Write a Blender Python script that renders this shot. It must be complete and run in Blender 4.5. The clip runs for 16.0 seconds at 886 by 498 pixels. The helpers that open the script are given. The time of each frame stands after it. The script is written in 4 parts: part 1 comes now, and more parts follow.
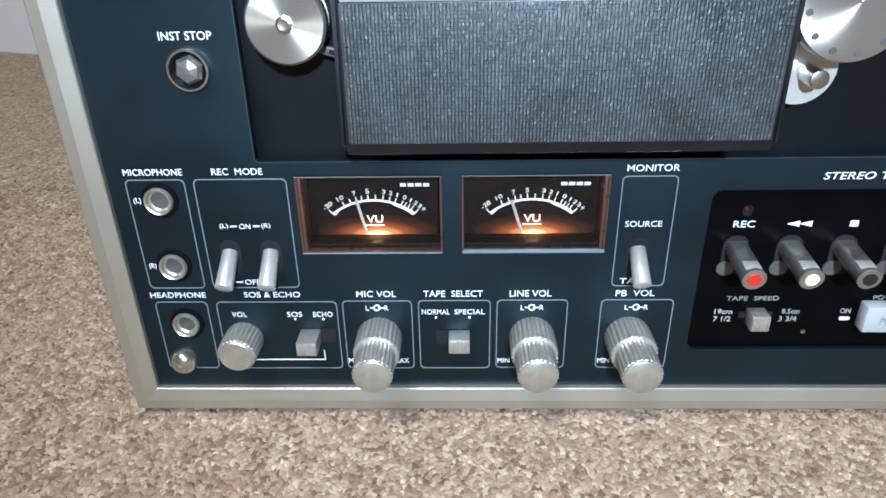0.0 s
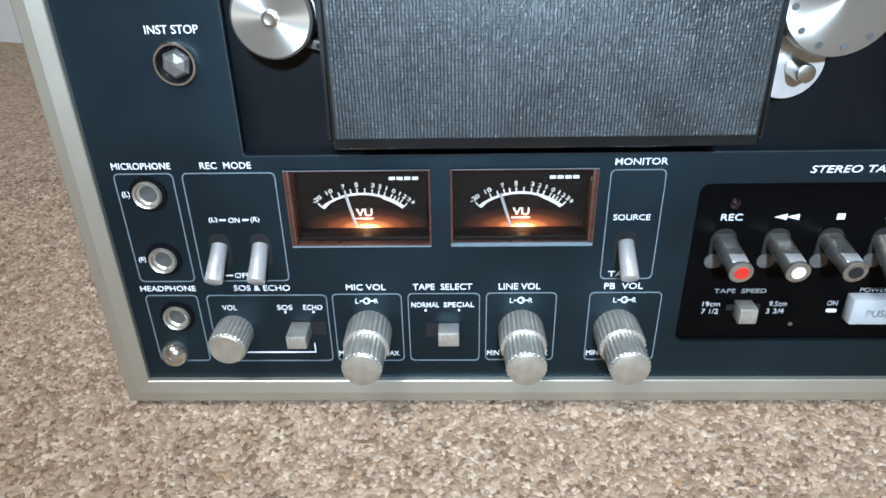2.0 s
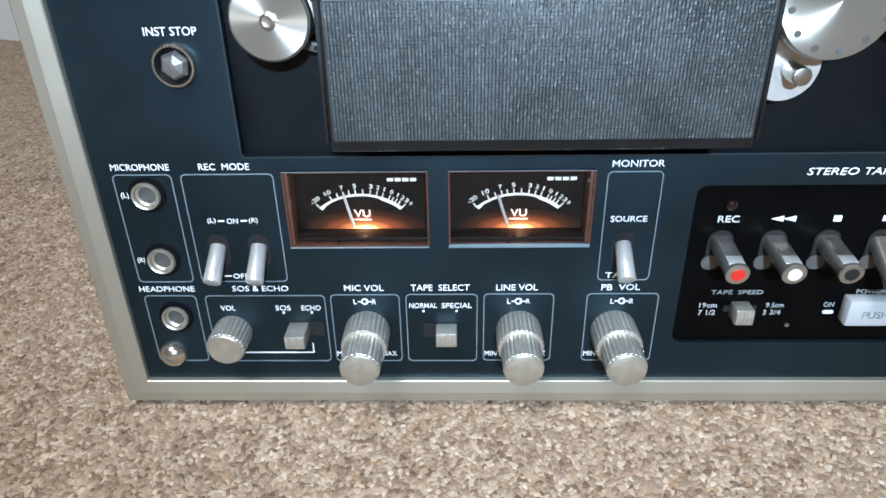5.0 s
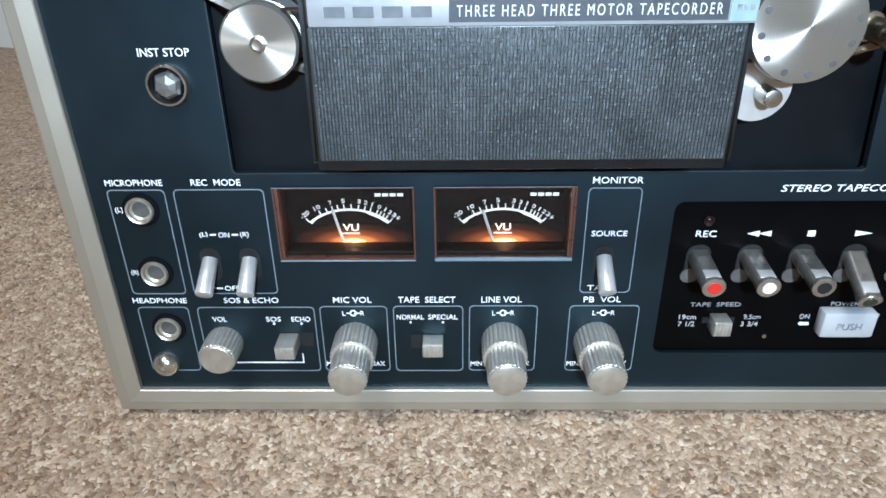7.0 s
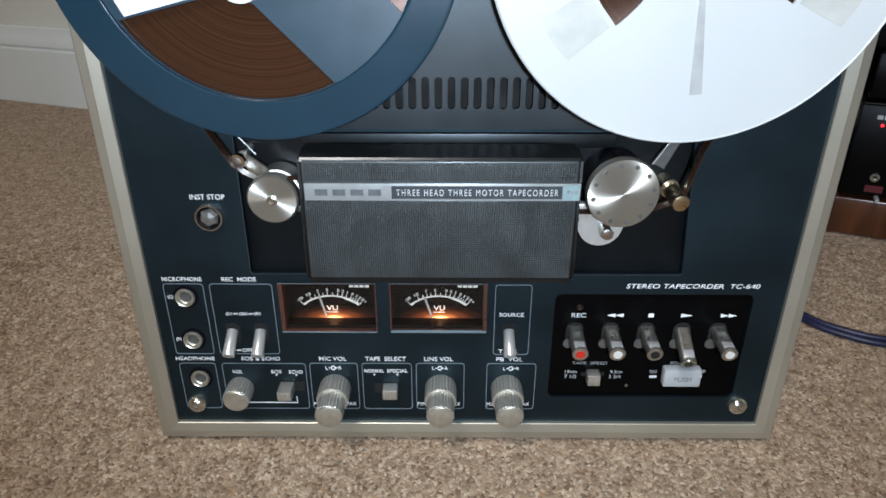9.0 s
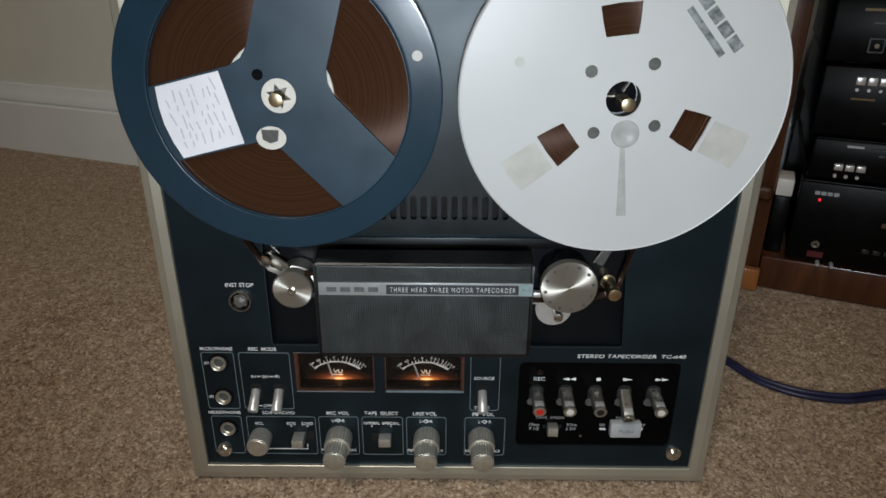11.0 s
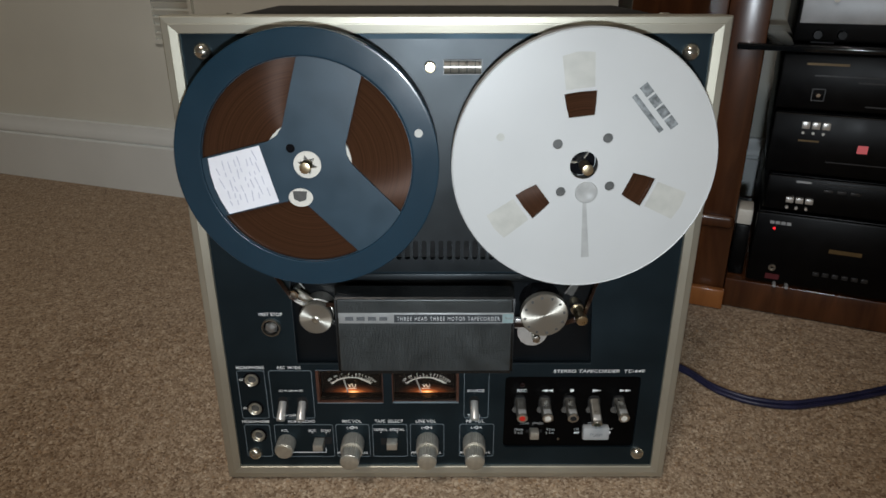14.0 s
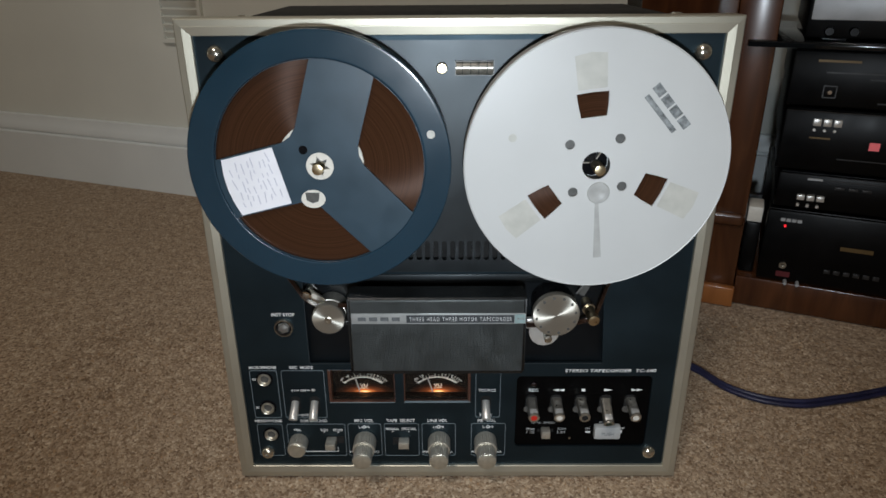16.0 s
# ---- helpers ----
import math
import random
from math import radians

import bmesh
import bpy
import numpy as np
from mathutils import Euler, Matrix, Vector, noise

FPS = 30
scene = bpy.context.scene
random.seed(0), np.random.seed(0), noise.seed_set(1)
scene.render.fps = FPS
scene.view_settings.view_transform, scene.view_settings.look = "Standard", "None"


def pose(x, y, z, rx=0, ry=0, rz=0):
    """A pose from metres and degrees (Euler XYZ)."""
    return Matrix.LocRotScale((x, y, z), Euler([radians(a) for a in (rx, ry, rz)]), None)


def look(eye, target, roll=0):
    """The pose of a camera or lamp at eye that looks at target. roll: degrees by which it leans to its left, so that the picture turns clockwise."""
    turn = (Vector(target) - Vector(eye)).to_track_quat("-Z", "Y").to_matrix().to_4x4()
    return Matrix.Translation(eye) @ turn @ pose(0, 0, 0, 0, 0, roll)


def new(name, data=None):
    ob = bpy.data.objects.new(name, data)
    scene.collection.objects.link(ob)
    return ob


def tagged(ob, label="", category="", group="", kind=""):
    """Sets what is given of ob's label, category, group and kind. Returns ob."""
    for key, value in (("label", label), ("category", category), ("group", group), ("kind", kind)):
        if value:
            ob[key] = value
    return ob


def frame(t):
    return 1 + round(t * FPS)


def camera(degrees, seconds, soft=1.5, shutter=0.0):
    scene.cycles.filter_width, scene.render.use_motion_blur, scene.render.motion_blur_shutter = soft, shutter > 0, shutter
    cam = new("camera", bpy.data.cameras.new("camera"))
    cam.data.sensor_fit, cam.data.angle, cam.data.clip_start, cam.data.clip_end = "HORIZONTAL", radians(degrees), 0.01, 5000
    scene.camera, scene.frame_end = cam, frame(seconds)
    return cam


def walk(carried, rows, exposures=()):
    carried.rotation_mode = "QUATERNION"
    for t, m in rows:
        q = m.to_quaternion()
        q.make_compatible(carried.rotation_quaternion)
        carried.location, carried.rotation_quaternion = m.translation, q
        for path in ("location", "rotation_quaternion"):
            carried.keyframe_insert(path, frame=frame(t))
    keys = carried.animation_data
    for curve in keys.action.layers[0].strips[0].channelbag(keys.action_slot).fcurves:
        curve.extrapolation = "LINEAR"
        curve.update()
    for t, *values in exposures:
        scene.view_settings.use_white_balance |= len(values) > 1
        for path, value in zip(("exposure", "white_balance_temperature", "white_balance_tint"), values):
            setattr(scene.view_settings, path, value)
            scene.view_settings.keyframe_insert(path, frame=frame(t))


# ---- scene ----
cam = camera(66.7, 16.0, soft=1.6, shutter=0.0)
PATH = [
    (0, (-0.0381, -0.2354, 0.2009), (-0.080, 1.103, -0.476), -1.13),
    (0.5, (-0.0382, -0.2354, 0.2029), (-0.080, 1.091, -0.497), -1.19),
    (1, (-0.0397, -0.2346, 0.2049), (-0.079, 1.089, -0.499), -1.07),
    (1.5, (-0.0371, -0.2362, 0.2029), (-0.082, 1.088, -0.500), -1.32),
    (2, (-0.0348, -0.2352, 0.2027), (-0.071, 1.092, -0.496), -1.10),
    (2.5, (-0.0326, -0.2352, 0.2030), (-0.070, 1.095, -0.489), -1.07),
    (3, (-0.0337, -0.2348, 0.2048), (-0.067, 1.092, -0.494), -1.10),
    (3.5, (-0.0353, -0.2351, 0.2057), (-0.071, 1.091, -0.494), -1.03),
    (4, (-0.0355, -0.2351, 0.2042), (-0.069, 1.089, -0.499), -0.96),
    (6.5, (-0.0303, -0.2372, 0.2054), (-0.073, 1.090, -0.492), -1.12),
    (7, (-0.0295, -0.2402, 0.2107), (-0.058, 1.090, -0.483), -0.77),
    (7.5, (-0.0230, -0.2519, 0.2249), (-0.049, 1.079, -0.467), -0.66),
    (8, (-0.0189, -0.2719, 0.2399), (-0.030, 1.065, -0.441), -0.22),
    (8.5, (-0.0118, -0.3021, 0.2656), (-0.028, 1.039, -0.407), -0.48),
    (9, (-0.0062, -0.3305, 0.2929), (-0.013, 1.021, -0.358), 0.04),
    (11.3, (0.0048, -0.4051, 0.3719), (-0.003, 0.974, -0.218), 0.29),
    (11.5, (0.0053, -0.4120, 0.3782), (-0.003, 0.970, -0.205), 0.19),
    (12, (0.0075, -0.4334, 0.3913), (-0.003, 0.955, -0.177), 0.14),
    (12.5, (0.0065, -0.4531, 0.4022), (0.004, 0.935, -0.166), 0.21),
    (13, (0.0063, -0.4646, 0.4083), (0.003, 0.923, -0.162), 0.03),
    (13.5, (0.0040, -0.4702, 0.4137), (0.001, 0.916, -0.159), -0.21),
    (14, (0.0037, -0.4709, 0.4149), (0.005, 0.914, -0.160), -0.02),
    (14.5, (0.0023, -0.4717, 0.4155), (-0.006, 0.912, -0.163), -0.07),
    (15, (0.0003, -0.4707, 0.4168), (-0.002, 0.913, -0.162), -0.28),
    (15.5, (0.0002, -0.4701, 0.4174), (-0.011, 0.911, -0.167), -0.45),
    (16, (-0.0005, -0.4705, 0.4185), (-0.013, 0.911, -0.165), -0.40),
]
EXPOSURES = [(0.0, -0.01, 5120, 8), (6.5, -0.03, 5120, 8), (7.0, -0.06, 5120, 8), (7.5, -0.24, 5150, 8), (8.0, -0.39, 5230, 8), (8.5, -0.50, 5330, 9), (9.0, -0.77, 5560, 10), (11.5, -1.62, 6150, 11), (12.5, -1.61, 6200, 11), (16.0, -1.53, 6100, 11)]
walk(cam, [(t, look(eye, target, roll)) for t, eye, target, roll in PATH], EXPOSURES)

# ---- light: a phone torch by the camera, an unseen added fill, a very dim room ----
world = bpy.data.worlds.new("room_dusk")
world.use_nodes = True
world.node_tree.nodes["Background"].inputs[0].default_value = (0.9, 0.95, 1.0, 1)
world.node_tree.nodes["Background"].inputs[1].default_value = 0.02
scene.world = world


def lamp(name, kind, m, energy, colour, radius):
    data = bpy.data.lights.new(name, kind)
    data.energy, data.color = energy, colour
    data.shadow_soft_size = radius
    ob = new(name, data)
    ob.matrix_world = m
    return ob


TORCH = (0.010, -0.54, 0.345)
torch = lamp("phone_torch", "SPOT", look(TORCH, (0.022, 0.0, 0.235)), 29.5, (0.93, 0.995, 1.015), 0.012)
torch.data.spot_size, torch.data.spot_blend = radians(80), 1.0
# Unseen fill added to even out the light on wall and carpet.
room_fill_lamp = lamp("room_fill_lamp", "AREA", look((-0.5, -1.3, 2.0), (-0.1, 0.2, 0.0)), 47.0, (1.0, 0.88, 0.74), 0.1)
room_fill_lamp.data.shape, room_fill_lamp.data.size = "DISK", 0.5

# ---- materials ----
from mathutils.geometry import tessellate_polygon

def tree(name):
    mat = bpy.data.materials.new(name)
    mat.use_nodes = True
    nt = mat.node_tree
    return mat, nt, nt.nodes["Principled BSDF"]


def node(nt, kind, **values):
    n = nt.nodes.new(kind)
    for key, value in values.items():
        if key in n.inputs:
            n.inputs[key].default_value = value
    return n


def ramp(nt, source, stops):
    n = nt.nodes.new("ShaderNodeValToRGB")
    while len(n.color_ramp.elements) < len(stops):
        n.color_ramp.elements.new(0.5)
    for e, (at, c) in zip(n.color_ramp.elements, stops):
        e.position, e.color = at, (*c, 1)
    nt.links.new(source, n.inputs[0])
    return n


def surface(name, colour, rough=0.5, metal=0.0, vary=0.15, scale=60.0, bump=0.0, bump_scale=400.0, stretch=(1, 1, 1), spec=0.5, coat=0.0):
    """A plain material with a slow mottle in colour and roughness and a fine relief."""
    mat, nt, b = tree(name)
    co = nt.nodes.new("ShaderNodeTexCoord")
    mp = node(nt, "ShaderNodeMapping", Scale=stretch)
    nt.links.new(co.outputs["Object"], mp.inputs[0])
    big = node(nt, "ShaderNodeTexNoise", Scale=scale, Detail=4.0)
    nt.links.new(mp.outputs[0], big.inputs["Vector"])
    lo = [max(0.0, c * (1 - vary)) for c in colour]
    hi = [min(1.0, c * (1 + vary)) for c in colour]
    r = ramp(nt, big.outputs["Fac"], [(0.3, lo), (0.7, hi)])
    nt.links.new(r.outputs[0], b.inputs["Base Color"])
    rr = ramp(nt, big.outputs["Fac"], [(0.25, [max(0.02, rough * 0.85)] * 3), (0.75, [min(1, rough * 1.15)] * 3)])
    nt.links.new(rr.outputs[0], b.inputs["Roughness"])
    b.inputs["Metallic"].default_value = metal
    b.inputs["Specular IOR Level"].default_value = spec
    b.inputs["Coat Weight"].default_value = coat
    if bump:
        fine = node(nt, "ShaderNodeTexNoise", Scale=bump_scale, Detail=3.0)
        nt.links.new(mp.outputs[0], fine.inputs["Vector"])
        bn = node(nt, "ShaderNodeBump", Strength=bump, Distance=0.001)
        nt.links.new(fine.outputs["Fac"], bn.inputs["Height"])
        nt.links.new(bn.outputs[0], b.inputs["Normal"])
    return mat


def spun_metal(name, colour, rough=0.28, metal=1.0, low=0.85, rings_per_m=4000.0):
    """Turned aluminium: fine circular grooves round the part's own y axis, and the gloss that they spread."""
    mat, nt, b = tree(name)
    co = nt.nodes.new("ShaderNodeTexCoord")
    sep = nt.nodes.new("ShaderNodeSeparateXYZ")
    nt.links.new(co.outputs["Object"], sep.inputs[0])
    comb = nt.nodes.new("ShaderNodeCombineXYZ")
    nt.links.new(sep.outputs[0], comb.inputs[0])
    nt.links.new(sep.outputs[2], comb.inputs[1])
    ln = node(nt, "ShaderNodeVectorMath")
    ln.operation = "LENGTH"
    nt.links.new(comb.outputs[0], ln.inputs[0])
    rings = node(nt, "ShaderNodeTexNoise", Scale=rings_per_m, Detail=3.0)
    rings.noise_dimensions = "1D"
    nt.links.new(ln.outputs["Value"], rings.inputs["W"])
    r = ramp(nt, rings.outputs["Fac"], [(0.3, [c * low for c in colour]), (0.7, colour)])
    nt.links.new(r.outputs[0], b.inputs["Base Color"])
    b.inputs["Metallic"].default_value = metal
    b.inputs["Roughness"].default_value = rough
    b.inputs["Anisotropic"].default_value = 0.92
    tan = nt.nodes.new("ShaderNodeTangent")
    tan.direction_type, tan.axis = "RADIAL", "Y"
    nt.links.new(tan.outputs[0], b.inputs["Tangent"])
    return mat


def carpet_material(name, island):
    mat, nt, b = tree(name)
    stops = [(0.0, (0.18, 0.113, 0.067)), (0.16, (0.275, 0.194, 0.124)), (0.42, (0.352, 0.259, 0.172)), (0.7, (0.420, 0.318, 0.219)), (0.90, (0.56, 0.456, 0.338)), (1.0, (0.345, 0.220, 0.119))]
    co = nt.nodes.new("ShaderNodeTexCoord")
    if island:
        g = nt.nodes.new("ShaderNodeNewGeometry")
        src = g.outputs["Random Per Island"]
    else:
        v = node(nt, "ShaderNodeTexVoronoi", Scale=420.0)
        nt.links.new(co.outputs["Object"], v.inputs["Vector"])
        sp = nt.nodes.new("ShaderNodeSeparateColor")
        nt.links.new(v.outputs["Color"], sp.inputs[0])
        src = sp.outputs[0]
        bn = node(nt, "ShaderNodeBump", Strength=0.5, Distance=0.002)
        bn.invert = True
        nt.links.new(v.outputs["Distance"], bn.inputs["Height"])
        nt.links.new(bn.outputs[0], b.inputs["Normal"])
    r = ramp(nt, src, stops)
    patch = node(nt, "ShaderNodeTexNoise", Scale=85.0, Detail=4.0)
    nt.links.new(co.outputs["Object"], patch.inputs["Vector"])
    pr = ramp(nt, patch.outputs["Fac"], [(0.36, (0.81, 0.78, 0.75)), (0.64, (1.07, 1.07, 1.06))])
    mx = nt.nodes.new("ShaderNodeMix")
    mx.data_type, mx.blend_type = "RGBA", "MULTIPLY"
    mx.inputs["Factor"].default_value = 1.0
    nt.links.new(r.outputs[0], mx.inputs["A"])
    nt.links.new(pr.outputs[0], mx.inputs["B"])
    nt.links.new(mx.outputs["Result"], b.inputs["Base Color"])
    b.inputs["Roughness"].default_value = 0.95
    b.inputs["Specular IOR Level"].default_value = 0.1
    b.inputs["Sheen Weight"].default_value = 0.15
    return mat


def wood_material(name, dark, light, rough=0.25):
    mat, nt, b = tree(name)
    co = nt.nodes.new("ShaderNodeTexCoord")
    mp = node(nt, "ShaderNodeMapping", Scale=(14, 14, 2.0))
    nt.links.new(co.outputs["Object"], mp.inputs[0])
    n = node(nt, "ShaderNodeTexNoise", Scale=3.0, Detail=6.0, Distortion=1.2)
    nt.links.new(mp.outputs[0], n.inputs["Vector"])
    r = ramp(nt, n.outputs["Fac"], [(0.3, dark), (0.7, light)])
    nt.links.new(r.outputs[0], b.inputs["Base Color"])
    b.inputs["Roughness"].default_value = rough
    b.inputs["Coat Weight"].default_value = 0.3
    b.inputs["Coat Roughness"].default_value = 0.2
    return mat


def grille_material(name):
    """Black moulded plastic, dulled in patches by handling."""
    mat, nt, b = tree(name)
    co = nt.nodes.new("ShaderNodeTexCoord")
    n = node(nt, "ShaderNodeTexNoise", Scale=55.0, Detail=5.0, Distortion=0.6)
    nt.links.new(co.outputs["Object"], n.inputs["Vector"])
    r = ramp(nt, n.outputs["Fac"], [(0.30, (0.0150, 0.0178, 0.0185)), (0.70, (0.027, 0.031, 0.032))])
    nt.links.new(r.outputs[0], b.inputs["Base Color"])
    q = ramp(nt, n.outputs["Fac"], [(0.30, (0.42, 0.42, 0.42)), (0.70, (0.54, 0.54, 0.54))])
    nt.links.new(q.outputs[0], b.inputs["Roughness"])
    b.inputs["Specular IOR Level"].default_value = 1.0
    b.inputs["Specular Tint"].default_value = (0.95, 1.0, 0.99, 1)
    return mat


def clear_material(name):
    """A clear window: light passes straight through, with a faint gloss."""
    mat = bpy.data.materials.new(name)
    mat.use_nodes = True
    nt = mat.node_tree
    nt.nodes.remove(nt.nodes["Principled BSDF"])
    out = nt.nodes["Material Output"]
    a = node(nt, "ShaderNodeBsdfTransparent", Color=(0.93, 0.92, 0.9, 1))
    g = node(nt, "ShaderNodeBsdfGlossy", Roughness=0.06)
    f = node(nt, "ShaderNodeFresnel", IOR=1.25)
    mix = nt.nodes.new("ShaderNodeMixShader")
    nt.links.new(f.outputs[0], mix.inputs[0])
    nt.links.new(a.outputs[0], mix.inputs[1])
    nt.links.new(g.outputs[0], mix.inputs[2])
    nt.links.new(mix.outputs[0], out.inputs[0])
    return mat


def glow(name, colour, strength):
    mat, nt, b = tree(name)
    b.inputs["Base Color"].default_value = (*colour, 1)
    b.inputs["Emission Color"].default_value = (*colour, 1)
    b.inputs["Emission Strength"].default_value = strength
    return mat


M_PANEL = surface("navy_hammered_paint", (0.0205, 0.0335, 0.0425), 0.48, 0.85, 0.14, 18, 0.06, 1500, spec=0.5)
M_PLATE = surface("slate_satin_plate", (0.041, 0.046, 0.049), 0.42, 0.92, 0.12, 25, 0.04, 1500)
M_RECESS = surface("black_recess", (0.0024, 0.0036, 0.0047), 0.40, 0.0, 0.3, 30, 0.03, 900, spec=0.25)
M_GLOSS = surface("black_gloss_panel", (0.0013, 0.0014, 0.0016), 0.34, 0.0, 0.2, 40, 0.02, 900, spec=0.07)
M_ALU = surface("anodised_aluminium", (0.53, 0.507, 0.418), 0.43, 0.82, 0.08, 8, 0.05, 900)
M_GRIP = surface("satin_aluminium", (0.53, 0.505, 0.44), 0.38, 0.75, 0.1, 300, 0.05, 2500)
M_SPUN = spun_metal("spun_aluminium", (0.50, 0.48, 0.42), 0.42, 0.85)
M_CHROME = surface("chrome", (0.78, 0.77, 0.73), 0.12, 1.0, 0.05, 100)
M_NICKEL = surface("dull_nickel", (0.56, 0.54, 0.48), 0.3, 1.0, 0.1, 200)
M_BRASS = surface("brass", (0.66, 0.55, 0.36), 0.3, 1.0, 0.1, 200)
M_WHITE = surface("white_print", (0.78, 0.8, 0.8), 0.6, 0.0, 0.05, 300)
M_LINE = surface("grey_blue_line", (0.14, 0.178, 0.20), 0.6, 0.0, 0.08, 300)
M_BLACK = surface("black_plastic", (0.005, 0.005, 0.006), 0.3, 0.0, 0.2, 80, 0.05, 1200, spec=0.05)
M_COVER = surface("glossy_black_plastic", (0.006, 0.007, 0.0075), 0.24, 0.0, 0.2, 80, 0.04, 1200, spec=0.5)
M_DARKPRINT = surface("dark_print", (0.03, 0.035, 0.04), 0.5, 0.0, 0.2, 300)
M_MARK = surface("grey_mark_print", (0.085, 0.092, 0.098), 0.5, 0.0, 0.2, 300)
M_VOID = surface("matt_black", (0.004, 0.004, 0.004), 0.9, 0.0, 0.1, 80)
M_GRILLE = grille_material("black_pimpled_plastic")
M_SILVER = surface("silver_badge", (0.34, 0.355, 0.355), 0.35, 0.4, 0.06, 200)
M_TEAL = surface("pale_teal_print", (0.20, 0.275, 0.275), 0.5, 0.0, 0.08, 300)
M_BUTTON = surface("pale_grey_plastic", (0.37, 0.38, 0.38), 0.4, 0.0, 0.04, 120)
M_RED = surface("red_insert", (0.45, 0.020, 0.012), 0.4, 0.0, 0.08, 300)
M_CREAM = surface("ivory_insert", (0.62, 0.60, 0.54), 0.4, 0.0, 0.05, 300)
M_DARKLED = surface("unlit_red_lens", (0.008, 0.0025, 0.003), 0.12, 0.0, 0.1, 300)
M_GUIDE = surface("dull_grey_guide", (0.10, 0.10, 0.095), 0.45, 0.4, 0.15, 300)
M_STEEL = surface("grey_steel", (0.30, 0.30, 0.29), 0.35, 0.8, 0.1, 300)
M_DRUM = surface("worn_nickel_drum", (0.30, 0.285, 0.245), 0.3, 0.6, 0.25, 400)
M_CAP = surface("satin_knob_cap", (0.50, 0.465, 0.38), 0.36, 0.75, 0.10, 250, 0.04, 2500)
M_SCREW = surface("aged_nickel_screw", (0.62, 0.585, 0.50), 0.2, 0.95, 0.12, 300)
M_KEY = surface("polished_key_steel", (0.50, 0.48, 0.43), 0.3, 0.92, 0.12, 300, 0.04, 2000)
M_LIP = surface("navy_edge_highlight", (0.020, 0.028, 0.033), 0.4, 0.0, 0.3, 60)
M_GREEN = surface("dark_green_insert", (0.008, 0.022, 0.014), 0.35, 0.0, 0.1, 300)
M_SOFTPRINT = surface("soft_grey_print", (0.45, 0.46, 0.46), 0.6, 0.0, 0.1, 300)
M_DIMPRINT = surface("dim_grey_print", (0.26, 0.27, 0.27), 0.6, 0.0, 0.1, 300)
M_BLUE = surface("blue_reel_plastic", (0.0190, 0.041, 0.061), 0.40, 0.0, 0.14, 40, 0.03, 300)
M_BLUERIM = surface("glossy_blue_rim", (0.0100, 0.030, 0.049), 0.22, 0.0, 0.10, 22, 0.02, 300, coat=0.4)
M_REELWHITE = surface("white_enamelled_reel", (0.485, 0.495, 0.49), 0.4, 0.0, 0.03, 15, 0.02, 200)
M_STAIN = surface("pale_grey_sticker", (0.43, 0.43, 0.395), 0.45, 0.0, 0.10, 90)
M_GROOVE = surface("grey_pressed_groove", (0.34, 0.345, 0.335), 0.45, 0.0, 0.12, 120)
M_TAPE = surface("brown_tape", (0.036, 0.017, 0.009), 0.3, 0.0, 0.15, 300)
M_PACK = spun_metal("wound_tape_edge", (0.074, 0.033, 0.017), 0.16, 0.4, 0.62, 900.0)
M_LEVER = surface("bright_satin_lever", (0.68, 0.67, 0.64), 0.32, 0.65, 0.05, 300)
M_LABEL = surface("white_paper_label", (0.74, 0.74, 0.78), 0.7, 0.0, 0.04, 60, 0.1, 200)
M_INK = surface("faded_ink", (0.50, 0.50, 0.58), 0.7, 0.0, 0.2, 300)
M_LOGO = surface("worn_grey_print", (0.17, 0.185, 0.19), 0.6, 0.0, 0.7, 260)
M_FACE = surface("meter_face", (0.009, 0.007, 0.006), 0.5, 0.0, 0.2, 200, spec=0.1)
M_SCALE = surface("meter_scale_print", (0.85, 0.82, 0.74), 0.6, 0.0, 0.03, 300)
M_NEEDLE = surface("pale_grey_needle", (0.42, 0.41, 0.39), 0.5, 0.0, 0.05, 300)
# Opaque amber: the meter lamp's glow in clear plastic, put into colour.
M_AMBERGLOW = surface("amber_glow_plastic", (0.075, 0.033, 0.022), 0.3, 0.0, 0.15, 200)
M_CLEAR = clear_material("clear_window")


def painted_glow_strip(name):
    """A dark strip with a bulb's glow painted as emission, fading with the distance from its own origin."""
    mat, nt, b = tree(name)
    co = nt.nodes.new("ShaderNodeTexCoord")
    mp = node(nt, "ShaderNodeMapping", Scale=(38, 1, 115))
    nt.links.new(co.outputs["Object"], mp.inputs[0])
    ln = node(nt, "ShaderNodeVectorMath")
    ln.operation = "LENGTH"
    nt.links.new(mp.outputs[0], ln.inputs[0])
    r = ramp(nt, ln.outputs["Value"], [(0.0, (1.0, 0.62, 0.28)), (0.10, (0.75, 0.31, 0.09)), (0.22, (0.20, 0.056, 0.014)), (0.42, (0.05, 0.012, 0.003)), (0.70, (0.008, 0.002, 0.0005)), (1.0, (0, 0, 0))])
    b.inputs["Base Color"].default_value = (0.009, 0.007, 0.006, 1)
    b.inputs["Specular IOR Level"].default_value = 0.1
    nt.links.new(r.outputs[0], b.inputs["Emission Color"])
    b.inputs["Emission Strength"].default_value = 10.0
    return mat


M_GLOWSTRIP = painted_glow_strip("amber_glow_gradient")
M_LEDRED = glow("red_led", (1.0, 0.02, 0.03), 2.2)
M_LEDPINK = glow("pink_led", (0.9, 0.18, 0.2), 0.3)
M_WALL = surface("magnolia_wall_paint", (0.69, 0.70, 0.64), 0.85, 0.0, 0.04, 6, 0.08, 250)
M_SKIRT = surface("white_gloss_skirting", (0.75, 0.79, 0.79), 0.4, 0.0, 0.03, 8)
M_CEIL = surface("ceiling_paint", (0.7, 0.69, 0.66), 0.9, 0.0, 0.03, 5)
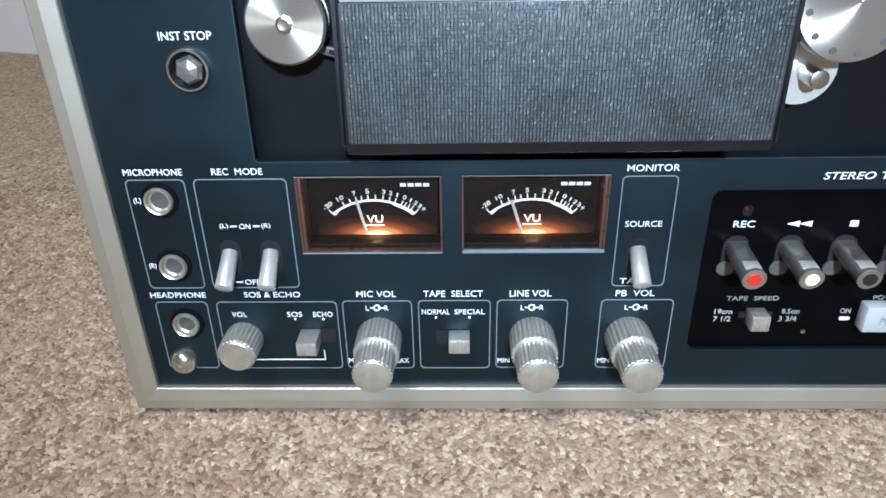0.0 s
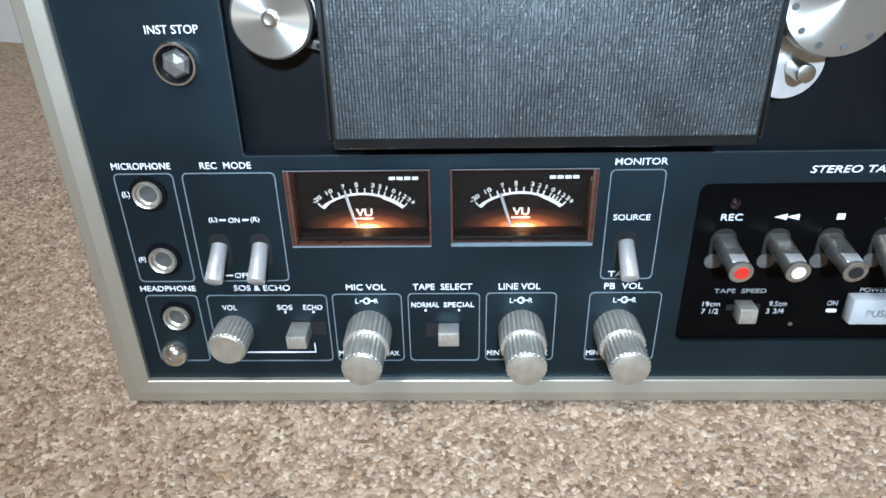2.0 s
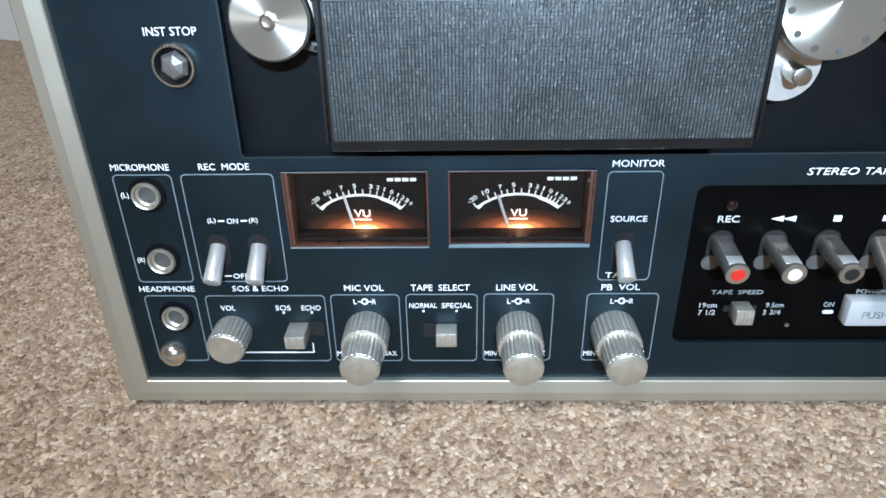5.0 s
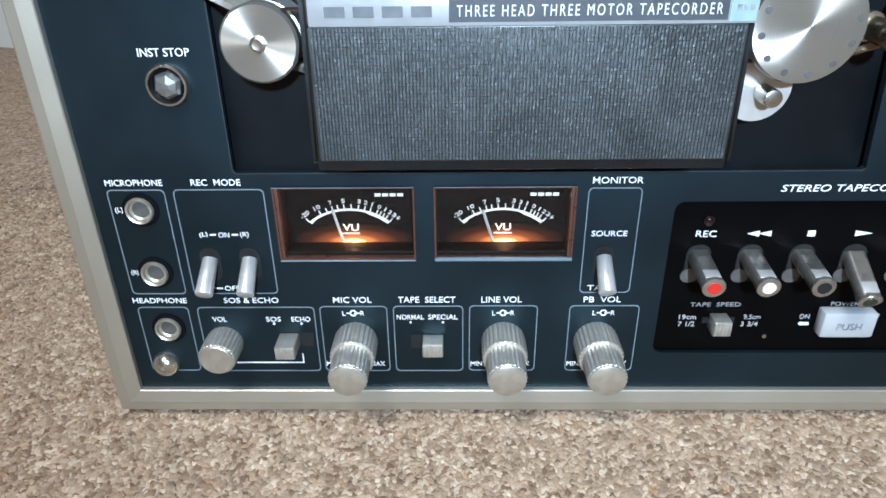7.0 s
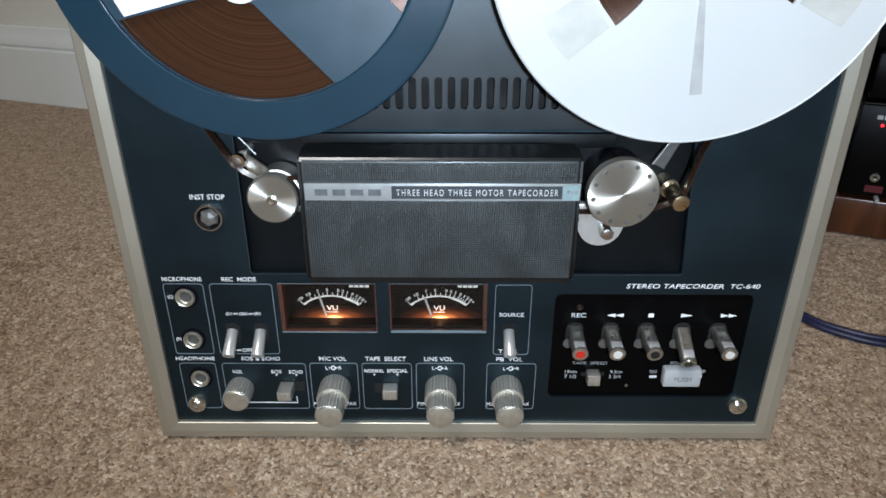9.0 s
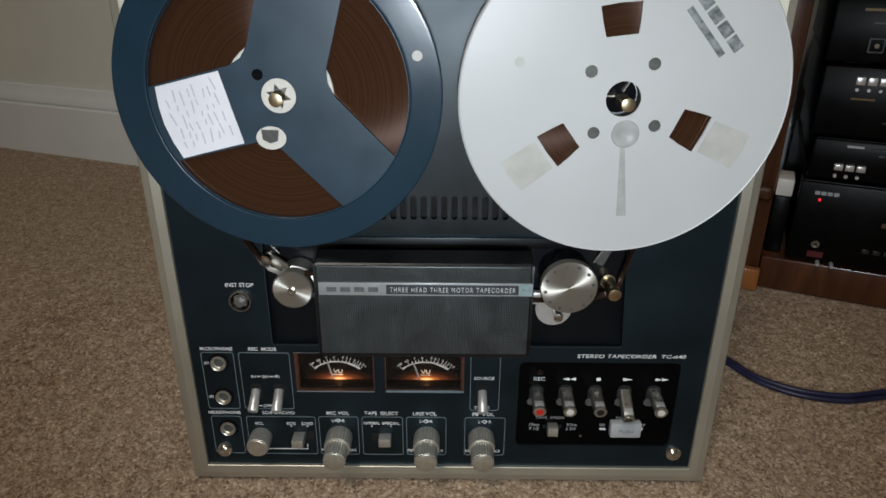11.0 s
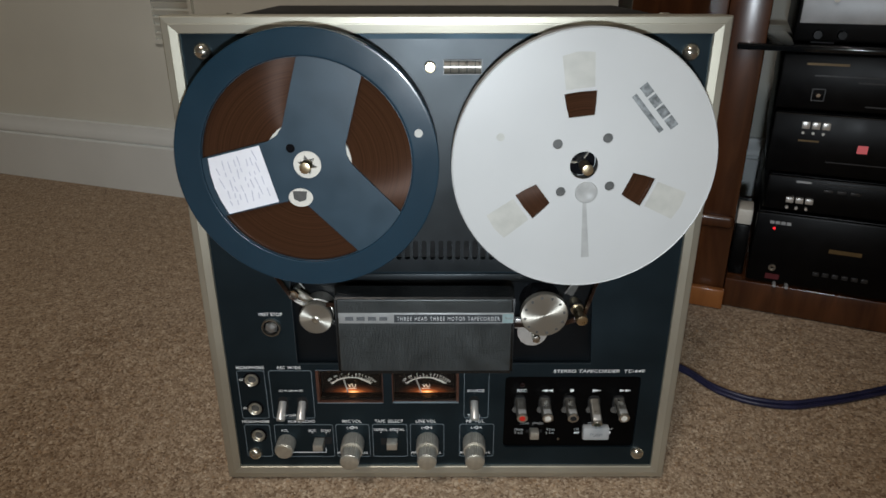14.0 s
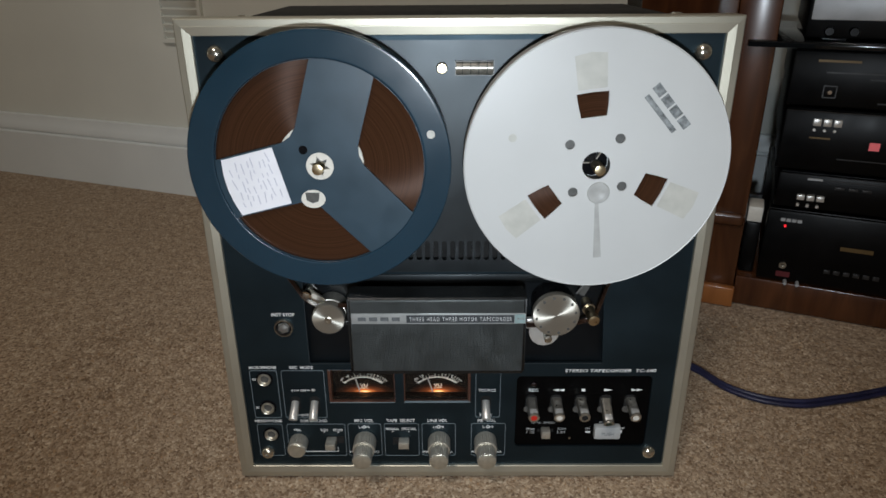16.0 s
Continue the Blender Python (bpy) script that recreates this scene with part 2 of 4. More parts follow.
M_WOOD = wood_material("varnished_mahogany", (0.036, 0.0125, 0.005), (0.090, 0.033, 0.0125))
# Mahogany with torchlight put into its colour.
M_LITWOOD = wood_material("torchlit_mahogany", (0.24, 0.085, 0.022), (0.36, 0.14, 0.040), 0.3)
M_HIFI = surface("black_hifi_metal", (0.0018, 0.0018, 0.0020), 0.34, 0.0, 0.2, 60, 0.05, 900, spec=0.16)
M_HIFISILVER = surface("silver_hifi_metal", (0.42, 0.44, 0.46), 0.4, 0.35, 0.1, 60)
M_BADGETEXT = surface("pale_badge_text", (0.50, 0.52, 0.52), 0.5, 0.0, 0.1, 300)
M_FAINT = surface("faint_grey_trim", (0.022, 0.022, 0.023), 0.4, 0.0, 0.2, 200)
M_GOLD = surface("gold_print", (0.13, 0.085, 0.032), 0.45, 0.3, 0.1, 300)
M_CABLE = surface("blue_cable_sheath", (0.015, 0.016, 0.050), 0.45, 0.0, 0.25, 90, 0.2, 500)
M_PILE = carpet_material("beige_fleck_pile", True)
M_PILEFAR = carpet_material("beige_fleck_carpet", False)


# ---- mesh helpers ----
def finish(bm, name, mat, smooth=35):
    bmesh.ops.recalc_face_normals(bm, faces=bm.faces)
    me = bpy.data.meshes.new(name)
    bm.to_mesh(me)
    bm.free()
    if smooth:
        for p in me.polygons:
            p.use_smooth = True
        me.set_sharp_from_angle(angle=radians(smooth))
    me.materials.append(mat)
    return me


def part(name, bm, mat, parent, label="", at=None, smooth=35):
    """Links a bmesh as one mesh object under a thing or a part. at: a pivot, in the parent's space, that the mesh is moved to."""
    ob = new(name, finish(bm, name, mat, smooth))
    ob.parent = parent
    if at is not None:
        ob.matrix_basis = at if isinstance(at, Matrix) else Matrix.Translation(at)
    if label:
        ob["label"] = label
    return ob


def thing(name, label, category, at=(0, 0, 0), group="", kind=""):
    ob = new(name)
    ob.matrix_world = at if isinstance(at, Matrix) else Matrix.Translation(at)
    return tagged(ob, label, category, group, kind)


def solid(name, bm, mat, label, category="", kind="", m=None):
    ob = new(name, finish(bm, name, mat))
    if m is not None:
        ob.matrix_world = m
    return tagged(ob, label, category, "", kind)


def box(x0, x1, y0, y1, z0, z1, bevel=0.0, bm=None, seg=2):
    bm = bm or bmesh.new()
    r = bmesh.ops.create_cube(bm, size=1.0, matrix=Matrix.Translation(((x0 + x1) / 2, (y0 + y1) / 2, (z0 + z1) / 2)) @ Matrix.Diagonal((x1 - x0, y1 - y0, z1 - z0, 1)))
    if bevel:
        es = list({e for v in r["verts"] for e in v.link_edges})
        bmesh.ops.bevel(bm, geom=es, offset=bevel, segments=seg, affect="EDGES", profile=0.5)
    return bm


def lathe(prof, c=(0, 0, 0), n=40, ribs=(), depth=0.0, bm=None, count=0, turn=0.0, closed=False):
    """A turned solid round an axis along y. prof: (radius, y) from back to front; ribs: the rings that are fluted, count flutes of that depth."""
    bm = bm or bmesh.new()
    rings = []
    for i, (r, y) in enumerate(prof):
        if r <= 1e-7:
            rings.append([bm.verts.new((c[0], c[1] + y, c[2]))])
            continue
        ring = []
        for k in range(n):
            a = 2 * math.pi * k / n + turn
            rr = r - (depth * (0.5 + 0.5 * math.cos(count * (a - turn))) ** 2 if i in ribs else 0)
            ring.append(bm.verts.new((c[0] + rr * math.cos(a), c[1] + y, c[2] + rr * math.sin(a))))
        rings.append(ring)
    for a, b in zip(rings, rings[1:] + (rings[:1] if closed else [])):
        for k in range(n):
            f = [a[k % len(a)], a[(k + 1) % len(a)], b[(k + 1) % len(b)], b[k % len(b)]]
            f = list(dict.fromkeys(f))
            if len(f) > 2:
                bm.faces.new(f)
    for ring in (rings[0], rings[-1]):
        if len(ring) > 2 and not closed:
            bm.faces.new(ring)
    return bm


def rod(p, q, r, n=20, bm=None, r2=None, bevel=0.0):
    """A round bar from p to q."""
    bm = bm or bmesh.new()
    p, q = Vector(p), Vector(q)
    m = Matrix.Translation((p + q) / 2) @ (q - p).to_track_quat("Z", "Y").to_matrix().to_4x4()
    got = bmesh.ops.create_cone(bm, cap_ends=True, segments=n, radius1=r, radius2=r if r2 is None else r2, depth=(q - p).length, matrix=m)
    if bevel:
        es = [e for e in {e for v in got["verts"] for e in v.link_edges} if any(len(f.verts) > 4 for f in e.link_faces)]
        bmesh.ops.bevel(bm, geom=es, offset=bevel, segments=2, affect="EDGES", profile=0.5)
    return bm


def rounded(x0, x1, z0, z1, r, n=5):
    """The outline of a rounded rectangle, as (x, z)."""
    out = []
    for cx, cz, a0 in ((x1 - r, z1 - r, 0), (x0 + r, z1 - r, 90), (x0 + r, z0 + r, 180), (x1 - r, z0 + r, 270)):
        for k in range(n + 1):
            a = radians(a0 + 90 * k / n)
            out.append((cx + r * math.cos(a), cz + r * math.sin(a)))
    return out


def slab(outline, y0, y1, holes=(), bm=None):
    """A plate in the x-z plane from y0 (back) to y1 (front), with the outline and the holes given as (x, z)."""
    bm = bm or bmesh.new()
    loops = [outline, *holes]
    flat = [Vector((x, z, 0)) for loop in loops for x, z in loop]
    tris = tessellate_polygon([[Vector((x, z, 0)) for x, z in loop] for loop in loops]) if holes else None
    sides = []
    for y in (y1, y0):
        made = [[bm.verts.new((x, y, z)) for x, z in loop] for loop in loops]
        every = [v for vs in made for v in vs]
        if holes:
            for t in tris:
                if len(set(t)) == 3 and (flat[t[1]] - flat[t[0]]).cross(flat[t[2]] - flat[t[0]]).length > 1e-14:
                    bm.faces.new([every[k] for k in t])
        else:
            bm.faces.new(made[0])
        sides.append(made)
    for a, b in zip(*sides):
        for i in range(len(a)):
            bm.faces.new((a[i], a[(i + 1) % len(a)], b[(i + 1) % len(b)], b[i]))
    return bm


def ring_line(x0, x1, z0, z1, parent, w=0.00042, r=0.002, y=-0.0003):
    part("outline", slab(rounded(x0, x1, z0, z1, r), 0.0002, y, [rounded(x0 + w, x1 - w, z0 + w, z1 - w, r - w * 0.5)]), M_LINE, parent, "thin grey-blue printed line")


def lettering(text, x0, x1, z0, z1, parent, mat=None, y=-0.0004, shear=0.0, bold=0.0, m=None, name="lettering", spacing=1.0):
    """Printed words that fill the box x0..x1, z0..z1 on the plane y."""
    cu = bpy.data.curves.new("words", "FONT")
    cu.body, cu.shear, cu.offset, cu.resolution_u = text, shear, bold, 3
    cu.extrude, cu.space_character = 0.01, spacing
    ob = new("words", cu)
    me = bpy.data.meshes.new_from_object(ob.evaluated_get(bpy.context.evaluated_depsgraph_get()))
    bpy.data.objects.remove(ob)
    xs = [v.co.x for v in me.vertices]
    ys = [v.co.y for v in me.vertices]
    ax, bx, ay, by = min(xs), max(xs), min(ys), max(ys)
    for v in me.vertices:
        v.co = (x0 + (v.co.x - ax) / (bx - ax) * (x1 - x0), y - v.co.z * 0.01, z0 + (v.co.y - ay) / (by - ay) * (z1 - z0))
    me.materials.clear()
    me.materials.append(mat or M_WHITE)
    out = new(name, me)
    out.parent = parent
    if m is not None:
        out.matrix_basis = m
    return out


def bar(name, x0, x1, z0, z1, parent, mat, y=-0.0004, m=None):
    return part(name, box(x0, x1, y, y + 0.0003, z0, z1), mat, parent, "", m)


# ---- the room ----
WALL_A = Vector((-1.0015, 0.9806, 0))
WALL_D = Vector((0.4831, -0.1808, 0)).normalized()
WALL_ANG = math.degrees(math.atan2(WALL_D.y, WALL_D.x))
CAB_D = Vector((0.1643, -0.0737, 0)).normalized()
CAB_ANG = math.degrees(math.atan2(CAB_D.y, CAB_D.x))
CAB = pose(0.3745, 0.3305, 0, 0, 0, CAB_ANG)  # the cabinet's front left foot, x along its front, y to its back

floor = solid("floor", box(-4, 4, -3.5, 3.5, -0.1, -0.0014), M_PILEFAR, "beige and brown flecked twist-pile carpet", "carpet", "structure")
LEFT = Matrix.Translation(WALL_A) @ pose(0, 0, 0, 0, 0, WALL_ANG) @ pose(0, 0.018, 0)
solid("wall_left", box(-2.6, 1.33, 0.0, 0.12, -0.05, 2.4), M_WALL, "plain magnolia painted wall above a white skirting", "wall", "structure", LEFT)
solid("wall_return", box(1.21, 1.33, 0.125, 0.8, -0.05, 2.4), M_WALL, "plain magnolia painted return wall", "wall", "structure", LEFT)
solid("wall_alcove", box(-0.5, 2.6, 0.46, 0.58, -0.05, 2.4), M_WALL, "plain painted wall, unseen, added to bounce light behind the wooden cabinet", "wall", "structure", CAB)


def skirting(x0, x1, y, m, name):
    """A moulded skirting board along x, with its back at y."""
    prof = [(0, -0.01), (-0.016, -0.01), (-0.016, 0.093), (-0.0105, 0.095), (-0.0105, 0.098), (-0.0135, 0.100), (-0.0135, 0.106), (-0.010, 0.114), (-0.007, 0.122), (-0.006, 0.130), (-0.003, 0.132), (0, 0.132)]
    bm = bmesh.new()
    ends = [[bm.verts.new((x, y + a, b)) for a, b in prof] for x in (x0, x1)]
    for i in range(len(prof)):
        j = (i + 1) % len(prof)
        bm.faces.new((ends[0][i], ends[0][j], ends[1][j], ends[1][i]))
    bm.faces.new(ends[0]), bm.faces.new(ends[1])
    solid(name, bm, M_SKIRT, "white gloss painted moulded skirting board", "skirting", "structure", m)


skirting(-2.6, 1.33, -0.001, LEFT, "baseboard_left")
skirting(-0.5, 2.6, 0.459, CAB, "baseboard_alcove")
# Unseen walls and ceiling, added to close the room and bounce light.
solid("wall_east", box(2.9, 3.02, -3.4, 3.4, -0.05, 2.4), M_WALL, "plain painted wall, unseen, added to bounce light", "wall", "structure")
solid("wall_west", box(-3.12, -3.0, -3.4, 3.4, -0.05, 2.4), M_WALL, "plain painted wall, unseen, added to bounce light", "wall", "structure")
solid("wall_south", box(-3.0, 2.9, -3.12, -3.0, -0.05, 2.4), M_WALL, "plain painted wall, unseen, added to bounce light", "wall", "structure")
solid("ceiling", box(-3.2, 3.1, -3.2, 3.4, 2.401, 2.5), M_CEIL, "plain white ceiling, unseen, added to bounce light", "ceiling", "structure")

# ---- the tape recorder ----
PX0, PX1, PZ0, PZ1 = -0.1718, 0.1847, 0.0155, 0.3755  # the front panel
rec = thing("tape_recorder", "upright open-reel tape recorder with navy front panel and aluminium frame", "tape recorder", ((PX0 + PX1) / 2, 0, 0))
rec.matrix_world = Matrix.Identity(4)
IN0, IN1, INZ0, INZ1 = -0.1145, 0.1244, 0.1182, 0.1990  # the deck's recess
BK0, BK1, BKZ0, BKZ1 = 0.0556, 0.1675, 0.0342, 0.1057  # the black key plate
ML = (-0.1005, -0.0457, 0.0809, 0.1126)
MR = (-0.0379, 0.0171, 0.0809, 0.1126)


def rect(x0, x1, z0, z1):
    return [(x1, z1), (x0, z1), (x0, z0), (x1, z0)]


def vent(x):
    return rounded(x - 0.0019, x + 0.0019, 0.2105, 0.2262, 0.0018, 4)


recess_outline = [(IN1 - 0.005, INZ1), (IN0 + 0.0004, INZ1), (IN0, INZ0 + 0.0010), (IN0 + 0.0010, INZ0), (IN1 - 0.0010, INZ0), (IN1, INZ0 + 0.0010)]
panel = part("front_panel", slab(rect(PX0 - 0.001, PX1 + 0.001, PZ0 - 0.001, PZ1 + 0.001), 0.003, 0.0, [recess_outline, rect(*ML), rect(*MR), rounded(BK0, BK1, BKZ0, BKZ1, 0.004), rect(-0.079, 0.0925, 0.2005, 0.372)]), M_PANEL, rec)
part("deck_recess", slab(rect(IN0 - 0.003, IN1 + 0.003, INZ0 - 0.003, INZ1 + 0.001), 0.0075, 0.0062), M_RECESS, rec, "black recessed deck plate")
part("reel_plate", slab(rect(-0.079, 0.0925, 0.2005, 0.372), 0.003, 0.0003, [vent(-0.0614 + 0.0064 * k) for k in range(24)]), M_PLATE, rec, "slate satin plate with a row of vent slots")
# Paler strip: the light on the recess's rounded edges, put into colour.
lip = [(IN1 + 0.0003, INZ0 + 0.0010), (IN1 + 0.0001, INZ0 + 0.0010), (IN1 - 0.0010, INZ0 + 0.0001), (IN0 + 0.0010, INZ0 + 0.0001), (IN0 + 0.0001, INZ0 + 0.0010), (IN0 + 0.0004, INZ1), (IN0 - 0.0002, INZ1), (IN0 - 0.0003, INZ0 + 0.0009), (IN0 + 0.0008, INZ0 - 0.0003), (IN1 - 0.0008, INZ0 - 0.0003)]
part("recess_highlight", slab(lip, 0.0006, -0.00012), M_LIP, rec, "painted highlight along the recess edge")
part("deck_ledge", box(-0.080, 0.080, 0.0012, 0.006, 0.1905, 0.1978, 0.0006), M_PLATE, rec, "slate ledge above the heads")
part("vent_backing", box(-0.075, 0.09, 0.008, 0.009, 0.204, 0.232), M_VOID, rec)
part("case", box(-0.150, 0.1645, 0.012, 0.19, 0.008, 0.3845, 0.004), M_VOID, rec, "black metal case behind the front")
for x in (-0.1425, 0.158):
    part("case_screw", lathe([(0.0, 0.0), (0.0042, 0.0), (0.0042, 0.002), (0.003, 0.003), (0, 0.0032)], n=20), M_CHROME, rec, "chrome screw head", pose(x, 0.022, 0.3845, 90, 0, 0))
for x in (-0.14, 0.15):
    for y in (0.03, 0.16):
        part("foot", rod((x, y, -0.003), (x, y, 0.009), 0.009), M_BLACK, rec, "black rubber foot")


def frame_profile():
    """The moulding's section: distance outwards from the panel's edge, and y."""
    return [(0.0, 0.003), (0.0, -0.0022), (0.0004, -0.0027), (0.0058, -0.0036), (0.0062, -0.0036), (0.0065, -0.0033), (0.0105, -0.0030), (0.0113, -0.0022), (0.0113, 0.016), (0.006, 0.016)]


def frame_side(a, b, na, nb):
    """One mitred length of the moulding from corner a to corner b; na, nb: the outward diagonals there."""
    bm = bmesh.new()
    prof = frame_profile()
    ends = [[bm.verts.new((c[0] + n[0] * o, y, c[1] + n[1] * o)) for o, y in prof] for c, n in ((a, na), (b, nb))]
    for i in range(len(prof)):
        j = (i + 1) % len(prof)
        bm.faces.new((ends[0][i], ends[0][j], ends[1][j], ends[1][i]))
    bm.faces.new(ends[0]), bm.faces.new(ends[1])
    return bm


corners = [((PX0, PZ0), (-1, -1)), ((PX1, PZ0), (1, -1)), ((PX1, PZ1), (1, 1)), ((PX0, PZ1), (-1, 1))]
for i in range(4):
    (a, na), (b, nb) = corners[i], corners[(i + 1) % 4]
    part("frame_side", frame_side(a, b, na, nb), M_ALU, rec, "champagne anodised aluminium moulding", None, 8)

# printed outlines and words
for x0, x1, z0, z1 in ((-0.1652, -0.1424, 0.0646, 0.1119), (-0.1650, -0.1431, 0.0247, 0.0583), (-0.1392, -0.1037, 0.0647, 0.1119), (-0.1396, -0.0895, 0.0245, 0.0582),
                       (-0.0874, -0.0586, 0.0245, 0.0585), (-0.0562, -0.0264, 0.0245, 0.0586), (-0.0240, 0.0050, 0.0247, 0.0587), (0.0182, 0.0476, 0.0247, 0.0587), (0.0215, 0.0423, 0.0648, 0.1118)):
    ring_line(x0, x1, z0, z1, rec)
for text, x0, x1, z0, z1, shear in (
    ("INST STOP", -0.1412, -0.1228, 0.1624, 0.1653, 0), ("MICROPHONE", -0.1648, -0.1425, 0.1135, 0.1161, 0), ("REC  MODE", -0.1314, -0.1122, 0.1135, 0.1161, 0),
    ("HEADPHONE", -0.1659, -0.1430, 0.0603, 0.0628, 0), ("SOS & ECHO", -0.1272, -0.1041, 0.0603, 0.0629, 0), ("MIC VOL", -0.0811, -0.0649, 0.0603, 0.0631, 0),
    ("TAPE  SELECT", -0.0538, -0.0297, 0.0603, 0.0632, 0), ("LINE VOL", -0.0189, -0.0020, 0.0603, 0.0632, 0), ("PB  VOL", 0.0237, 0.0392, 0.0603, 0.0631, 0),
    ("MONITOR", 0.0228, 0.0420, 0.1136, 0.1162, 0), ("SOURCE", 0.0243, 0.0383, 0.0911, 0.0935, 0), ("TAPE", 0.0246, 0.0356, 0.0662, 0.0686, 0),
    ("(L)", -0.1320, -0.1287, 0.0911, 0.0936, 0), ("ON", -0.1244, -0.1200, 0.0912, 0.0934, 0), ("(R)", -0.1157, -0.1122, 0.0911, 0.0936, 0), ("OFF", -0.1258, -0.1196, 0.0664, 0.0687, 0),
    ("VOL", -0.1336, -0.1275, 0.0509, 0.0533, 0), ("SOS", -0.1106, -0.1043, 0.0509, 0.0533, 0), ("ECHO", -0.0997, -0.0917, 0.0509, 0.0533, 0),
    ("NORMAL", -0.0547, -0.0432, 0.0519, 0.0543, 0), ("SPECIAL", -0.0413, -0.0288, 0.0519, 0.0543, 0), ("(L)", -0.1634, -0.1604, 0.1018, 0.1046, 0), ("(R)", -0.1634, -0.1604, 0.0737, 0.0763, 0),
    ("STEREO TAPECORDER  TC-640", 0.0946, 0.1692, 0.1098, 0.1126, 0.17)):
    lettering(text, x0, x1, z0, z1, rec, None, -0.0004, shear, 0.002 if 4 < len(text) < 20 else 0.0)
for x0, x1, z in ((-0.1279, -0.1254, 0.0923), (-0.1190, -0.1165, 0.0923), (-0.1296, -0.1266, 0.0675), (-0.1188, -0.1160, 0.0675)):
    bar("dash", x0, x1, z - 0.0003, z + 0.0003, rec, M_WHITE)
for x, z in ((-0.1075, 0.0497), (-0.0957, 0.0497), (-0.0489, 0.0503), (-0.0351, 0.0503)):
    part("dot", rod((x, 0.0002, z), (x, -0.0004, z), 0.0005, 10), M_WHITE, rec)
bar("link_line", -0.128, -0.0966, 0.0290, 0.0295, rec, M_WHITE)
bar("link_line", -0.0971, -0.0966, 0.0295, 0.034, rec, M_WHITE)
for cx in (-0.0731, -0.0096, 0.0326):
    lettering("L", cx - 0.0046, cx - 0.0032, 0.0539, 0.0562, rec)
    lettering("R", cx + 0.0031, cx + 0.0047, 0.0539, 0.0562, rec)
    circle = [(cx + 0.0015 * math.cos(a * math.pi / 10), 0.055 + 0.0015 * math.sin(a * math.pi / 10)) for a in range(20)]
    hole = [(cx + 0.001 * math.cos(a * math.pi / 10), 0.055 + 0.001 * math.sin(a * math.pi / 10)) for a in range(20)]
    part("balance_mark", slab(circle, 0.0002, -0.0004, [hole]), M_WHITE, rec)
    bar("dash", cx - 0.0029, cx - 0.0015, 0.0548, 0.0552, rec, M_WHITE)
    bar("dash", cx + 0.0004, cx + 0.0029, 0.0548, 0.0552, rec, M_WHITE)
    lettering("MIN", cx - 0.0136, cx - 0.0085, 0.0275, 0.0299, rec)
    lettering("MAX", cx + 0.0060, cx + 0.0122, 0.0275, 0.0299, rec)


